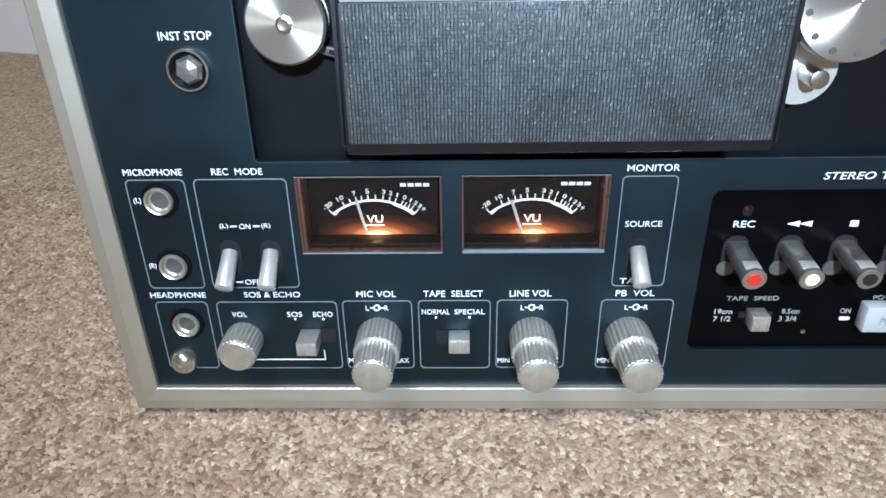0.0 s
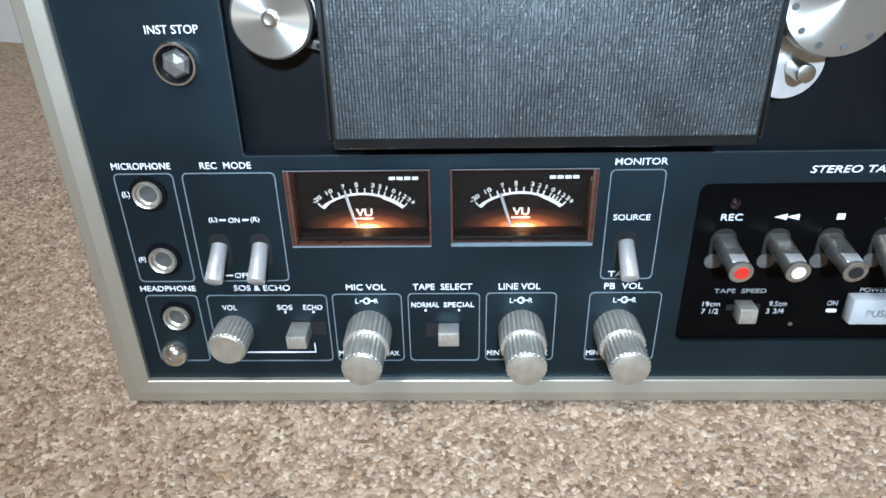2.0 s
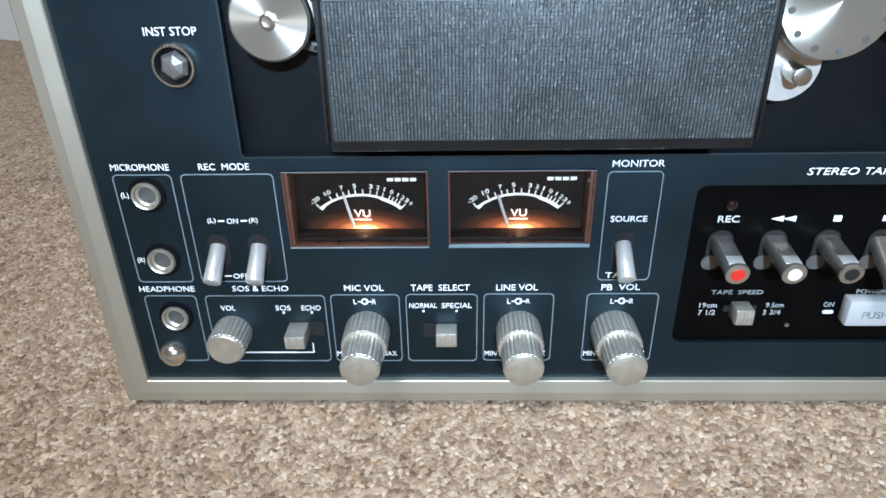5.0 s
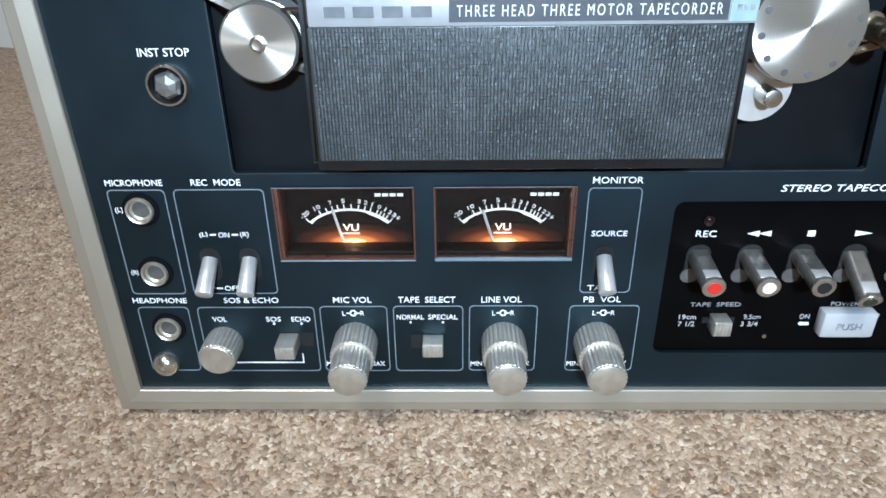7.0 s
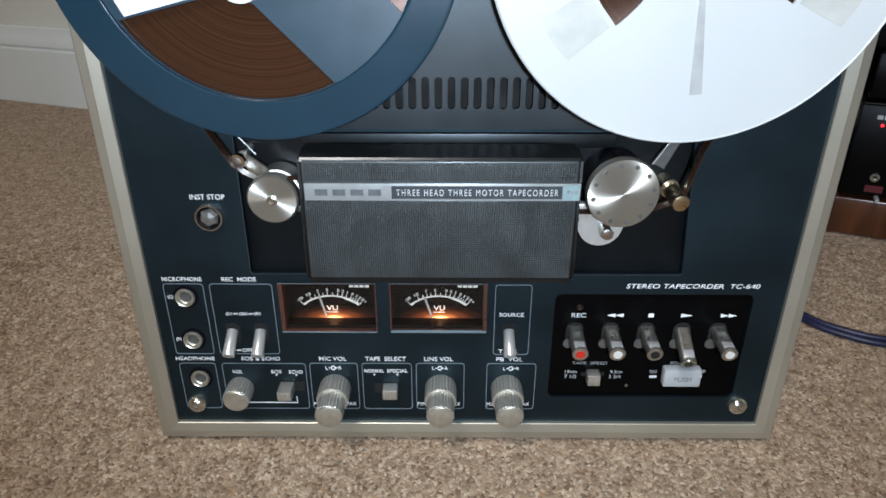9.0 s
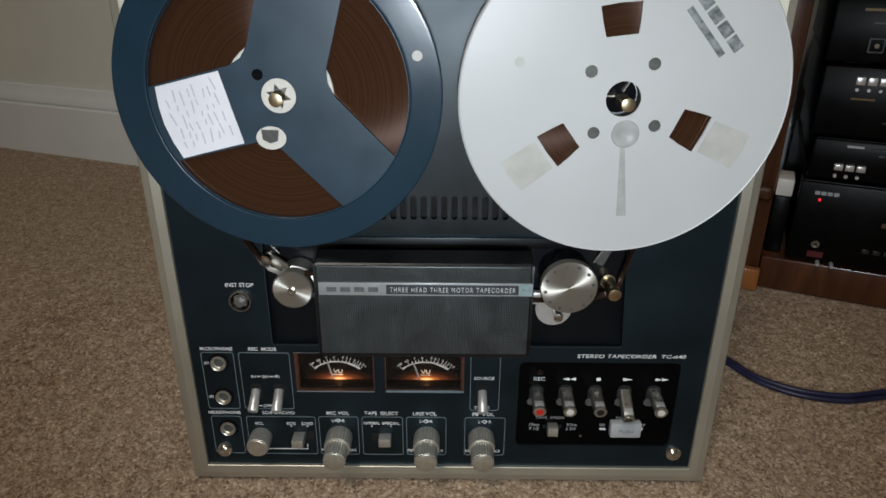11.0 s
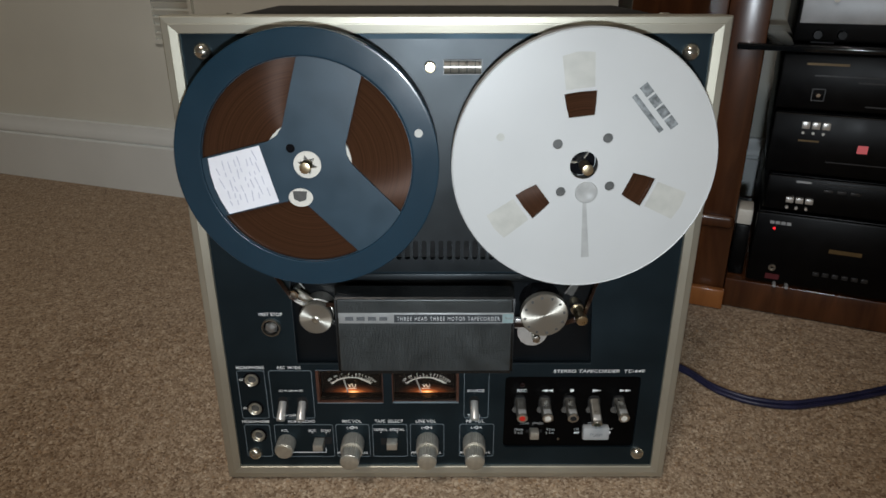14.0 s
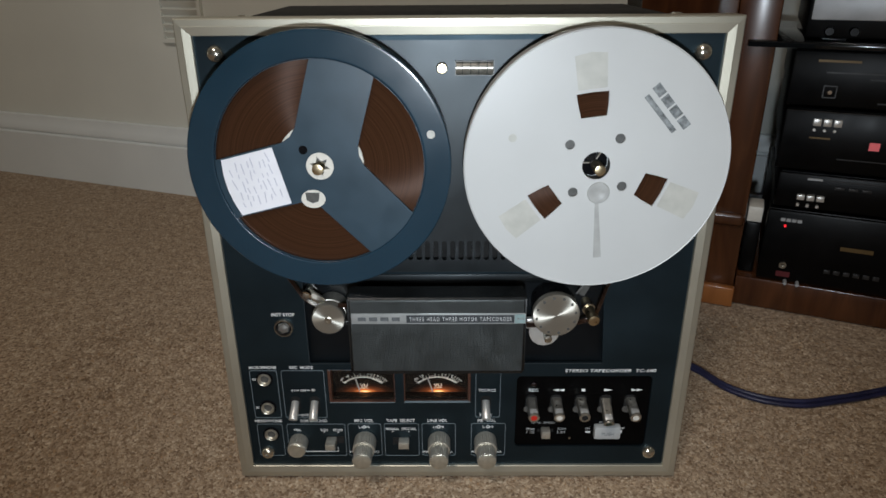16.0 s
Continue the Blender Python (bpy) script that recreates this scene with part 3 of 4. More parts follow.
# VU meters
def meter(x0, x1, z0, z1, swing):
    m = part("vu_meter", slab(rect(x0, x1, z0, z1), 0.012, 0.0105), M_FACE, rec, "dark meter face lit amber from below")
    w = 0.0006
    part("meter_frame", slab(rect(x0 - 0.0001, x1 + 0.0001, z0 - 0.0001, z1 + 0.0001), 0.0105, -0.0009, [rect(x0 + w, x1 - w, z0 + w, z1 - w)]), M_AMBERGLOW, m, "clear bezel with the lamp's amber glow put into its colour")
    # Strip on the outer side only, coloured as the glow there.
    gx0 = x0 + w if x0 < -0.05 else x1 - w - 0.0014
    part("side_glow", box(gx0, gx0 + 0.0014, -0.0006, 0.0102, z0 + w, z1 - w, 0.0003), M_AMBERGLOW, m, "clear inner side with the lamp glow put into its colour")
    part("upper_edge", box(x0, x1, -0.0012, 0.0, z1 - 0.0001, z1 + 0.0001), M_LINE, m, "pale upper edge")
    cx = (x0 + x1) / 2
    cz, yf = z0 - 0.0083, 0.0098
    # scale: a white arc with ticks, and the figures above it
    half, r0, r1 = 39.0, 0.0255, 0.0264
    arc = [radians(90 + half - 2 * half * j / 24) for j in range(25)]
    bm = slab([(cx + r1 * math.cos(t), cz + r1 * math.sin(t)) for t in arc] + [(cx + (r0 - (0.0005 if j < 7 or j > 22 else 0)) * math.cos(arc[24 - j]), cz + (r0 - (0.0005 if j < 7 or j > 22 else 0)) * math.sin(arc[24 - j])) for j in range(25)], yf + 0.0003, yf)
    part("scale_arc", bm, M_SCALE, m, "white printed scale")
    figures = ((0.02, "-20"), (0.17, "10"), (0.32, "7"), (0.45, "5"), (0.61, "3"), (0.68, "2"), (0.745, "1"), (0.82, "0"), (0.885, "1"), (0.94, "2"), (0.99, "3"), (1.04, "+"))
    for f, s in figures:
        a = radians(90 + half - 2 * half * f)
        rr = 0.0299
        turn = Matrix.Translation((cx + rr * math.cos(a), 0, cz + rr * math.sin(a))) @ pose(0, 0, 0, 0, 90 - math.degrees(a), 0)
        wide = 0.00026 if s == "1" else 0.0007 * len(s)
        lettering(s, -wide, wide, -0.0009, 0.0009, m, M_SCALE, yf, 0, 0.01, turn, "figure")
    for f in (0.0, 0.17, 0.25, 0.32, 0.38, 0.45, 0.53, 0.61, 0.68, 0.745, 0.82, 0.86, 0.90, 0.94, 1.0):
        a = radians(90 + half - 2 * half * f)
        q = (math.cos(a), math.sin(a))
        part("tick", rod((cx + 0.0262 * q[0], yf, cz + 0.0262 * q[1]), (cx + 0.0283 * q[0], yf, cz + 0.0283 * q[1]), 0.00028, 6), M_SCALE, m)
    lettering("VU", cx - 0.0030, cx + 0.0036, z0 + 0.0080, z0 + 0.0112, m, M_SCALE, yf, 0, 0.01)
    bar("underline", cx - 0.0035, cx + 0.0040, z0 + 0.0068, z0 + 0.0072, m, M_SCALE, yf - 0.0003)
    for k in range(4):
        bar("maker_mark", cx + 0.0110 + 0.0030 * k, cx + 0.0134 + 0.0030 * k, z1 - 0.0083, z1 - 0.0070, m, M_SCALE, yf)
    a = radians(90 + half - 2 * half * swing)
    part("needle", rod((cx + 0.013 * math.cos(a), 0.008, cz + 0.013 * math.sin(a)), (cx + 0.0275 * math.cos(a), 0.008, cz + 0.0275 * math.sin(a)), 0.00060, 8), M_NEEDLE, m, "pale grey needle")
    part("lamp_ledge", box(x0 + w, x1 - w, 0.002, 0.0104, z0 + w, z0 + 0.0026, 0.0005), M_FACE, m)
    # Added strip: the lamp's glow on the meter face, painted as emission.
    part("painted_glow_strip", box(-0.024, 0.024, -0.0002, 0.0001, 0.0, 0.0085), M_GLOWSTRIP, m, "dark strip with the lamp's amber glow painted as emission", pose(cx + 0.0012, 0.0103, z0 + 0.0027, 0, 0, 0))
    # Pale edge; its extra height on the right meter paints a reflection.
    part("lower_edge_glint", box(x0, x1, -0.0014, 0.0, z0 - 0.0004, z0 + (0.0001 if x0 < -0.05 else 0.0009), 0.0001), M_LINE, m, "pale lower edge, taller on the right meter as a painted reflection")
    pane = part("window_pane", box(x0 + w, x1 - w, -0.0004, 0.0004, z0 + w, z1 - w), M_CLEAR, m, "clear window")
    pane.visible_shadow = False
    lamp("meter_lamp", "POINT", Matrix.Translation((cx + 0.0012, 0.0070, z0 + 0.0062)), 0.0036, (1.0, 0.45, 0.16), 0.0015)


meter(*ML, 0.33)
meter(*MR, 0.28)


# rotary knobs
def fluted(c, parent, prof, ribs, mat, count, label="", name="knob"):
    return part(name, lathe(prof, n=count * 6, ribs=ribs, depth=0.0006, count=count), mat, parent, label, c)


def double_knob(x, z):
    base = fluted((x, 0, z), rec, [(0.0092, 0.0005), (0.0095, -0.0012), (0.0095, -0.0130), (0.0093, -0.0138), (0.0080, -0.0141)], (1, 2, 3), M_GRIP, 26, "fluted aluminium outer ring of a double knob", "outer_knob")
    fluted((0, 0, 0), base, [(0.0076, -0.0136), (0.0080, -0.0144), (0.0080, -0.0264), (0.0079, -0.0272), (0.0070, -0.0276)], (1, 2, 3), M_GRIP, 24, "", "inner_knob")
    part("knob_cap", lathe([(0.0073, -0.0274), (0.0073, -0.0281), (0.0067, -0.0285), (0.0, -0.0284)], n=48), M_CAP, base, "spun aluminium cap")


for x, z in ((-0.0728, 0.0410), (-0.0092, 0.0410), (0.0304, 0.0410)):
    double_knob(x, z)
vol = fluted((-0.1300, 0, 0.0402), rec, [(0.0078, 0.0005), (0.0080, -0.001), (0.0079, -0.0118), (0.0076, -0.0126), (0.0068, -0.0129)], (1, 2, 3), M_GRIP, 26, "small fluted aluminium knob", "knob")
part("knob_cap", lathe([(0.0069, -0.0127), (0.0069, -0.0134), (0.0064, -0.0138), (0.0, -0.0135)], n=48), M_CAP, vol, "spun aluminium cap")


# slide switches
def slide_switch(xa, xb, z0, z1, slot0, slot1, y):
    s = part("slide_switch", box(xa, xb, y, 0.001, z0, z1, 0.0006), M_GRIP, rec, "ribbed aluminium slide switch")
    n = 5
    for k in range(n):
        x = xa + (xb - xa) * (k + 0.5) / n
        part("rib", box(x - 0.0005, x + 0.0005, y - 0.0004, y + 0.0003, z0 + 0.0006, z1 - 0.0006, 0.0002), M_GRIP, s)
    part("slot", box(slot0, slot1, -0.0004, 0.0008, (z0 + z1) / 2 - 0.0034, (z0 + z1) / 2 + 0.0034), M_VOID, s, "black slot")


slide_switch(-0.1058, -0.0974, 0.0385, 0.0448, -0.1062, -0.0912, -0.011)
slide_switch(-0.0438, -0.0350, 0.0372, 0.0440, -0.0490, -0.0352, -0.0078)


# toggle levers
def toggle(x, z, tip):
    t = part("toggle_switch", slab(rounded(x - 0.0042, x + 0.0042, z - 0.009, z + 0.0062, 0.004), 0.0006, -0.0003), M_VOID, rec, "black toggle slot with a satin metal lever")
    part("lever", rod((x, 0.0, z + 0.001), tip, 0.0031, 24, None, 0.0035, 0.0004), M_LEVER, t, "satin nickel lever")


toggle(-0.1296, 0.0802, (-0.1300, -0.0125, 0.0715))
toggle(-0.1134, 0.0802, (-0.1134, -0.0125, 0.0715))
toggle(0.0302, 0.0806, (0.0302, -0.0125, 0.0720))


# sockets and push button
def jack(x, z):
    j = part("jack_socket", lathe([(0.0071, 0.0002), (0.0071, -0.0008), (0.0054, -0.0012), (0.0052, -0.0004)], n=36), M_BLACK, rec, "chrome jack socket with a black surround", (x, 0, z))
    part("collar", lathe([(0.0055, -0.0004), (0.0055, -0.0022), (0.0051, -0.0029), (0.0044, -0.0024), (0.0042, -0.0004)], n=36, closed=True), M_CAP, j, "dull chrome collar")
    part("bore", lathe([(0.0026, 0.0), (0.0042, -0.0002), (0.0042, -0.0014), (0.0034, -0.0004)], n=24, closed=True), M_CAP, j, "dull metal inner sleeve")
    part("hole", rod((0, 0.0003, 0), (0, -0.0005, 0), 0.0034, 20), M_GUIDE, j, "dark bore")


for z in (0.1035, 0.0752, 0.0478):
    jack(-0.1532, z)
inst = part("stop_button", lathe([(0.0077, 0.0002), (0.0077, -0.0020), (0.0072, -0.0030), (0.0065, -0.0030), (0.0062, 0.0)], n=40), M_NICKEL, rec, "round chrome stop button in a ring", (-0.1322, 0, 0.1526))
part("button_cap", lathe([(0.0052, 0.0002), (0.0052, -0.0016), (0.0040, -0.0034), (0.0012, -0.0040), (0.0, -0.0040)], n=6, turn=0.35), M_STEEL, inst, "faceted chrome cap", smooth=0)
part("button_floor", rod((0, 0.0006, 0), (0, -0.0006, 0), 0.0063, 32), M_BLACK, inst)
for x, z in ((-0.1578, 0.3640), (0.1712, 0.3635), (-0.1578, 0.0292), (0.1715, 0.0292)):
    sc = part("panel_screw", lathe([(0.0058, 0.0002), (0.0060, -0.0010), (0.0056, -0.0026), (0.0047, -0.0040), (0.0033, -0.0051), (0.0017, -0.0057), (0.0, -0.0059)], n=32), M_SCREW, rec, "domed nickel panel screw", (x, 0, z))
    part("screw_slot", box(-0.0017, 0.0017, -0.0063, -0.0052, -0.00018, 0.00018), M_GUIDE, sc, "", pose(0, 0, 0, 0, 35, 0))

# the reset pin and the tape counter window at the top
part("counter_reset", lathe([(0.0036, 0.0), (0.0038, -0.004), (0.0032, -0.0052), (0, -0.0054)], n=28), M_BRASS, rec, "dull brass counter reset button", (-0.0046, 0, 0.3538))
cnt = part("tape_counter", slab(rounded(0.0042, 0.0310, 0.3488, 0.3586, 0.0006), 0.0004, -0.0022, [rect(0.0048, 0.0304, 0.3493, 0.3581)]), M_GUIDE, rec, "tape counter window with black number drums")
bm = rod((0.0050, 0.0022, 0.3537), (0.0302, 0.0022, 0.3537), 0.0048, 32)
part("drum", bm, M_DRUM, cnt, "rolled number drums behind a window")
for k in range(4):
    x = 0.0090 + 0.0056 * k
    part("drum_gap", rod((x, 0.0022, 0.3537), (x + 0.0006, 0.0022, 0.3537), 0.0049, 32), M_GUIDE, cnt)

# key plate with levers
plate = part("key_plate", slab(rounded(BK0 + 0.0001, BK1 - 0.0001, BKZ0 + 0.0001, BKZ1 - 0.0001, 0.0039), 0.0035, 0.0018), M_GLOSS, rec, "glossy black key plate")
for text, x0, x1, z0, z1 in (("REC", 0.0660, 0.0742, 0.0897, 0.0925), ("19cm", 0.0652, 0.0724, 0.0506, 0.0529), ("7 1/2", 0.0652, 0.0722, 0.0470, 0.0494), ("9.5cm", 0.0924, 0.0996, 0.0506, 0.0529), ("3 3/4", 0.0918, 0.0990, 0.0470, 0.0494),
                             ("ON", 0.1158, 0.1200, 0.0508, 0.0531), ("OFF", 0.1424, 0.1492, 0.0508, 0.0531), ("TAPE  SPEED", 0.0690, 0.0900, 0.0570, 0.0590), ("POWER", 0.1275, 0.1390, 0.0572, 0.0592)):
    lettering(text, x0, x1, z0, z1, plate, M_DIMPRINT if text in ("TAPE  SPEED", "POWER") else (None if text == "REC" else M_SOFTPRINT), 0.0014, 0.0)


def arrow(points, name="symbol"):
    part(name, slab(points, 0.002, 0.0014), M_WHITE, plate)


zc = 0.0910
for x in (0.0865, 0.0912):
    arrow([(x, zc), (x + 0.0046, zc - 0.0012), (x + 0.0046, zc + 0.0012)])
arrow(rect(0.1101, 0.1131, zc - 0.0012, zc + 0.0012))
arrow([(0.1288, zc - 0.0012), (0.1355, zc), (0.1288, zc + 0.0012)])
for x in (0.1515, 0.1560):
    arrow([(x, zc - 0.0012), (x + 0.0046, zc), (x, zc + 0.0012)])
arrow(rounded(0.1162, 0.1206, 0.0474, 0.0490, 0.0006))
arrow(rect(0.1440, 0.1476, 0.0472, 0.0494))
part("record_lamp", lathe([(0.0022, 0.002), (0.0022, 0.0004), (0.0013, -0.0004), (0, -0.0008)], n=20), M_DARKLED, plate, "unlit dark red record lamp", (0.0700, 0, 0.0972))


def key_lever(x, tip, mat, inset_label):
    """A round lever with a flat milled along its top, a full round collar and a coloured insert at its end."""
    p0, p1 = Vector((x, 0.002, 0.0812)), Vector((x, tip[0], tip[1]))
    d = (p1 - p0).normalized()
    up = Vector((0, d.z, -d.y)) if -d.y > 0 else Vector((0, 0, 1))
    bm = bmesh.new()
    rows = []
    for q in (p0, p1 - d * 0.0016):
        row = []
        for k in range(28):
            a = 2 * math.pi * k / 28
            u, v = 0.0043 * math.cos(a), min(0.0043 * math.sin(a), 0.0030)
            row.append(bm.verts.new(q + Vector((u, 0, 0)) + up * v))
        rows.append(row)
    for k in range(28):
        bm.faces.new((rows[0][k], rows[0][(k + 1) % 28], rows[1][(k + 1) % 28], rows[1][k]))
    bm.faces.new(rows[0]), bm.faces.new(rows[1])
    k = part("key_lever", bm, M_KEY, rec, "satin metal key lever with a flat top")
    part("collar", rod(p1 - d * 0.0016, p1, 0.0045, 32, None, None, 0.0004), M_KEY, k)
    part("flat", box(-0.0030, 0.0030, -0.0001, 0.0002, -0.0024, 0.0024, 0.0001), M_LEVER, k, "polished flat", Matrix.Translation(p1 - d * 0.0052 + up * 0.0031) @ Matrix((Vector((1, 0, 0)), -up, -d)).transposed().to_4x4())
    part("insert", rod(p1 - d * 0.001, p1 + d * 0.0003, 0.0026, 24), mat, k, inset_label)
    part("slot", slab(rounded(x - 0.0050, x + 0.0050, 0.0690, 0.0862, 0.0045), 0.0022, 0.0012), M_VOID, k, "dark lever slot")
    part("guide", slab(rounded(x - 0.0062, x + 0.0010, 0.0690, 0.0752, 0.0030), 0.0014, 0.0009), M_GUIDE, k, "dull grey guide")


for i in range(5):
    mat, word = ((M_RED, "red insert"), (M_CREAM, "ivory insert"), (M_VOID, "black insert"), (M_GREEN, "dark green insert"), (M_CREAM, "ivory insert"))[i]
    key_lever(0.0686 + 0.0207 * i, (-0.0190, 0.0780) if i != 3 else (-0.0165, 0.0700), mat, word)
sp = part("speed_switch", box(0.0778, 0.0853, -0.0055, 0.0020, 0.0462, 0.0535, 0.0007), M_GRIP, rec, "ribbed metal tape speed slide switch")
for k in range(5):
    x = 0.0785 + 0.0015 * k
    part("rib", box(x - 0.0005, x + 0.0005, -0.0060, -0.0052, 0.0468, 0.0529, 0.0002), M_GRIP, sp)
part("slot", box(0.0750, 0.0885, 0.0008, 0.0022, 0.0490, 0.0515), M_VOID, sp)
pw = part("power_button", box(0.1228, 0.1450, -0.0045, 0.0020, 0.0448, 0.0570, 0.0012), M_BUTTON, rec, "pale grey push power button")
lettering("PUSH", 0.1288, 0.1390, 0.0490, 0.0522, pw, M_LOGO, -0.0047)
part("tiny_screw", lathe([(0.0009, 0.002), (0.0009, 0.0012), (0, 0.001)], n=12), M_NICKEL, plate, "", (0.1030, 0, 0.0418))

# head cover
CX0, CX1 = -0.0742, 0.0560
prof = [(0.006, 0.1330), (-0.0360, 0.1330), (-0.0395, 0.1345), (-0.0400, 0.1375), (-0.0400, 0.1965), (-0.0388, 0.1982), (-0.0240, 0.2002), (-0.0225, 0.1990), (-0.0215, 0.1850), (0.006, 0.1840)]
bm = bmesh.new()
ends = [[bm.verts.new((x, a, b)) for a, b in prof] for x in (CX0, CX1)]
for i in range(len(prof)):
    j = (i + 1) % len(prof)
    bm.faces.new((ends[0][i], ends[0][j], ends[1][j], ends[1][i]))
bm.faces.new(ends[0]), bm.faces.new(ends[1])
bmesh.ops.bevel(bm, geom=[e for e in bm.edges if abs(e.verts[0].co.x - e.verts[1].co.x) < 1e-6], offset=0.0015, segments=2, affect="EDGES")
cover = part("head_cover", bm, M_COVER, rec, "black plastic head cover with a pimpled front")
part("cover_band", box(CX0 + 0.0022, CX1 - 0.0022, -0.0411, -0.039, 0.1787, 0.1972, 0.0008), M_GRILLE, cover, "studded black upper band")
part("cover_front", box(CX0 + 0.0022, CX1 - 0.0022, -0.0412, -0.039, 0.1378, 0.1785, 0.0008), M_GRILLE, cover, "pimpled black front plate")


def pimples(x0, x1, z0, z1, y, pitch):
    """A field of small square studs, each a cut-off pyramid, on the plane y."""
    nx, nz = int((x1 - x0) / pitch), int((z1 - z0) / pitch)
    gx, gz = np.meshgrid(x0 + (np.arange(nx) + 0.5) * (x1 - x0) / nx, z0 + (np.arange(nz) + 0.5) * (z1 - z0) / nz)
    c = np.stack([gx.ravel(), gz.ravel()], 1)
    corner = np.array([(-1, -1), (1, -1), (1, 1), (-1, 1)])
    low = c[:, None] + corner[None] * pitch * np.array((0.47, 0.50))
    top = c[:, None] + corner[None] * pitch * np.array((0.29, 0.45)) + np.random.default_rng(7).normal(0, pitch * 0.02, (len(c), 1, 2))
    v = np.zeros((len(c), 8, 3))
    v[:, :4, 0], v[:, :4, 2], v[:, :4, 1] = low[..., 0], low[..., 1], y
    v[:, 4:, 0], v[:, 4:, 2], v[:, 4:, 1] = top[..., 0], top[..., 1], y - 0.00032 + np.random.default_rng(9).normal(0, 0.000032, (len(c), 4))
    f = np.array([[4, 5, 6, 7], [0, 1, 5, 4], [1, 2, 6, 5], [2, 3, 7, 6], [3, 0, 4, 7]])
    faces = (np.arange(len(c))[:, None, None] * 8 + f[None]).reshape(-1, 4)
    me = bpy.data.meshes.new("stud_field")
    me.from_pydata(v.reshape(-1, 3).tolist(), [], faces.tolist())
    me.materials.append(M_GRILLE)
    ob = new("stud_field", me)
    ob.parent = cover
    return tagged(ob, "fine grid of moulded black studs", "", "", "stuff")


pimples(CX0 + 0.0030, CX1 - 0.0030, 0.1384, 0.1780, -0.0412, 0.00104)
pimples(CX0 + 0.0030, CX1 - 0.0030, 0.1876, 0.1964, -0.0411, 0.00104)
SX0, SX1, SZ0, SZ1 = -0.0712, 0.0552, 0.1785, 0.1868
badge = part("badge", box(SX0, SX1, -0.0420, -0.0405, SZ0, SZ1, 0.0003), M_SILVER, cover, "silver name strip with dark writing")
dark0, dark1 = -0.0312, 0.0468
part("badge_dark_field", box(dark0, dark1, -0.0423, -0.0418, SZ0 + 0.0011, SZ1 - 0.0011), M_DARKPRINT, badge)
lettering("THREE HEAD THREE MOTOR TAPECORDER", dark0 + 0.0022, dark1 - 0.0018, SZ0 + 0.0026, SZ0 + 0.0057, badge, M_BADGETEXT, -0.0425, 0, 0.0, spacing=1.35)
for k in range(4):
    x = -0.0664 + 0.0082 * k
    bar("maker_mark", x, x + 0.0058, SZ0 + 0.0026, SZ1 - 0.0028, badge, M_MARK, -0.0424)
part("badge_end", box(0.0472, 0.0546, -0.0423, -0.0418, SZ0 + 0.0006, SZ1 - 0.0006), M_TEAL, badge, "pale teal end field")
for k in range(3):
    bar("badge_mark", 0.0490 + 0.0018 * k, 0.0502 + 0.0018 * k, SZ0 + 0.0036, SZ0 + 0.0052, badge, M_LOGO, -0.0425)

# rollers and guides in the recess
roll = part("tension_roller", lathe([(0.0120, 0.004), (0.0120, -0.009), (0.0105, -0.0095), (0.0105, -0.0130), (0.0124, -0.0135), (0.0128, -0.0150), (0.0128, -0.0190), (0.0120, -0.0200), (0.0, -0.0199)], n=64), M_SPUN, rec, "polished aluminium tape roller", (-0.0924, 0, 0.1700))
part("screw", lathe([(0.0027, -0.0198), (0.0027, -0.0212), (0.0018, -0.0216), (0, -0.0212)], n=8), M_NICKEL, roll)
part("capstan_stem", lathe([(0.0160, 0.0065), (0.0165, -0.0150), (0.012, -0.017), (0, -0.017)], n=48), M_BLACK, rec, "black capstan stem", (0.0806, 0, 0.1740))
cap = part("capstan_cap", lathe([(0.0, -0.0160), (0.0172, -0.0160), (0.0180, -0.0168), (0.0181, -0.0200), (0.0175, -0.0216), (0.0135, -0.0222), (0.0, -0.0220)], n=72), M_SPUN, rec, "large spun aluminium flywheel cap", (0.0806, 0, 0.1740))
for k in range(12):
    a = radians(-140 + 30 * k)
    part("dimple", rod((0.0148 * math.cos(a), -0.0210, 0.0148 * math.sin(a)), (0.0148 * math.cos(a), -0.0222, 0.0148 * math.sin(a)), 0.0011, 14), M_GUIDE, cap)
pin = part("pinch_plate", slab([(0.0745 + 0.0118 * math.cos(a * math.pi / 20), 0.1515 + 0.0118 * math.sin(a * math.pi / 20)) for a in range(40)], -0.0052, -0.0075), M_LEVER, rec, "polished metal pinch roller plate")
part("pinch_post", rod((0.0745, 0.0065, 0.1515), (0.0745, -0.006, 0.1515), 0.004), M_NICKEL, pin)
part("pinch_roller", rod((0.0765, -0.0074, 0.1500), (0.0765, -0.0170, 0.1500), 0.0031, 24, None, None, 0.0006), M_NICKEL, pin, "dull tipped pinch pin")
part("bracket", box(0.0600, 0.0680, -0.0090, -0.0040, 0.1555, 0.1640, 0.001), M_LEVER, pin)
gd = part("guide_post", rod((0.1080, 0.0065, 0.1720), (0.1090, -0.0170, 0.1700), 0.0040, 24, None, None, 0.0005), M_BRASS, rec, "brass tape guide post")
part("flange", rod((0.1080, -0.004, 0.1714), (0.1082, -0.0060, 0.1712), 0.0050, 28), M_NICKEL, gd)
part("tip", rod((0.1090, -0.0168, 0.1700), (0.1094, -0.0225, 0.1694), 0.0044, 24, None, None, 0.0009), M_BRASS, gd, "brass tip")
arm = part("tension_arm", slab([(-0.1105, 0.1900), (-0.1080, 0.1920), (-0.0960, 0.1830), (-0.0930, 0.1760), (-0.1000, 0.1730), (-0.1040, 0.1800)], -0.0080, -0.0100), M_NICKEL, rec, "satin metal tension arm")
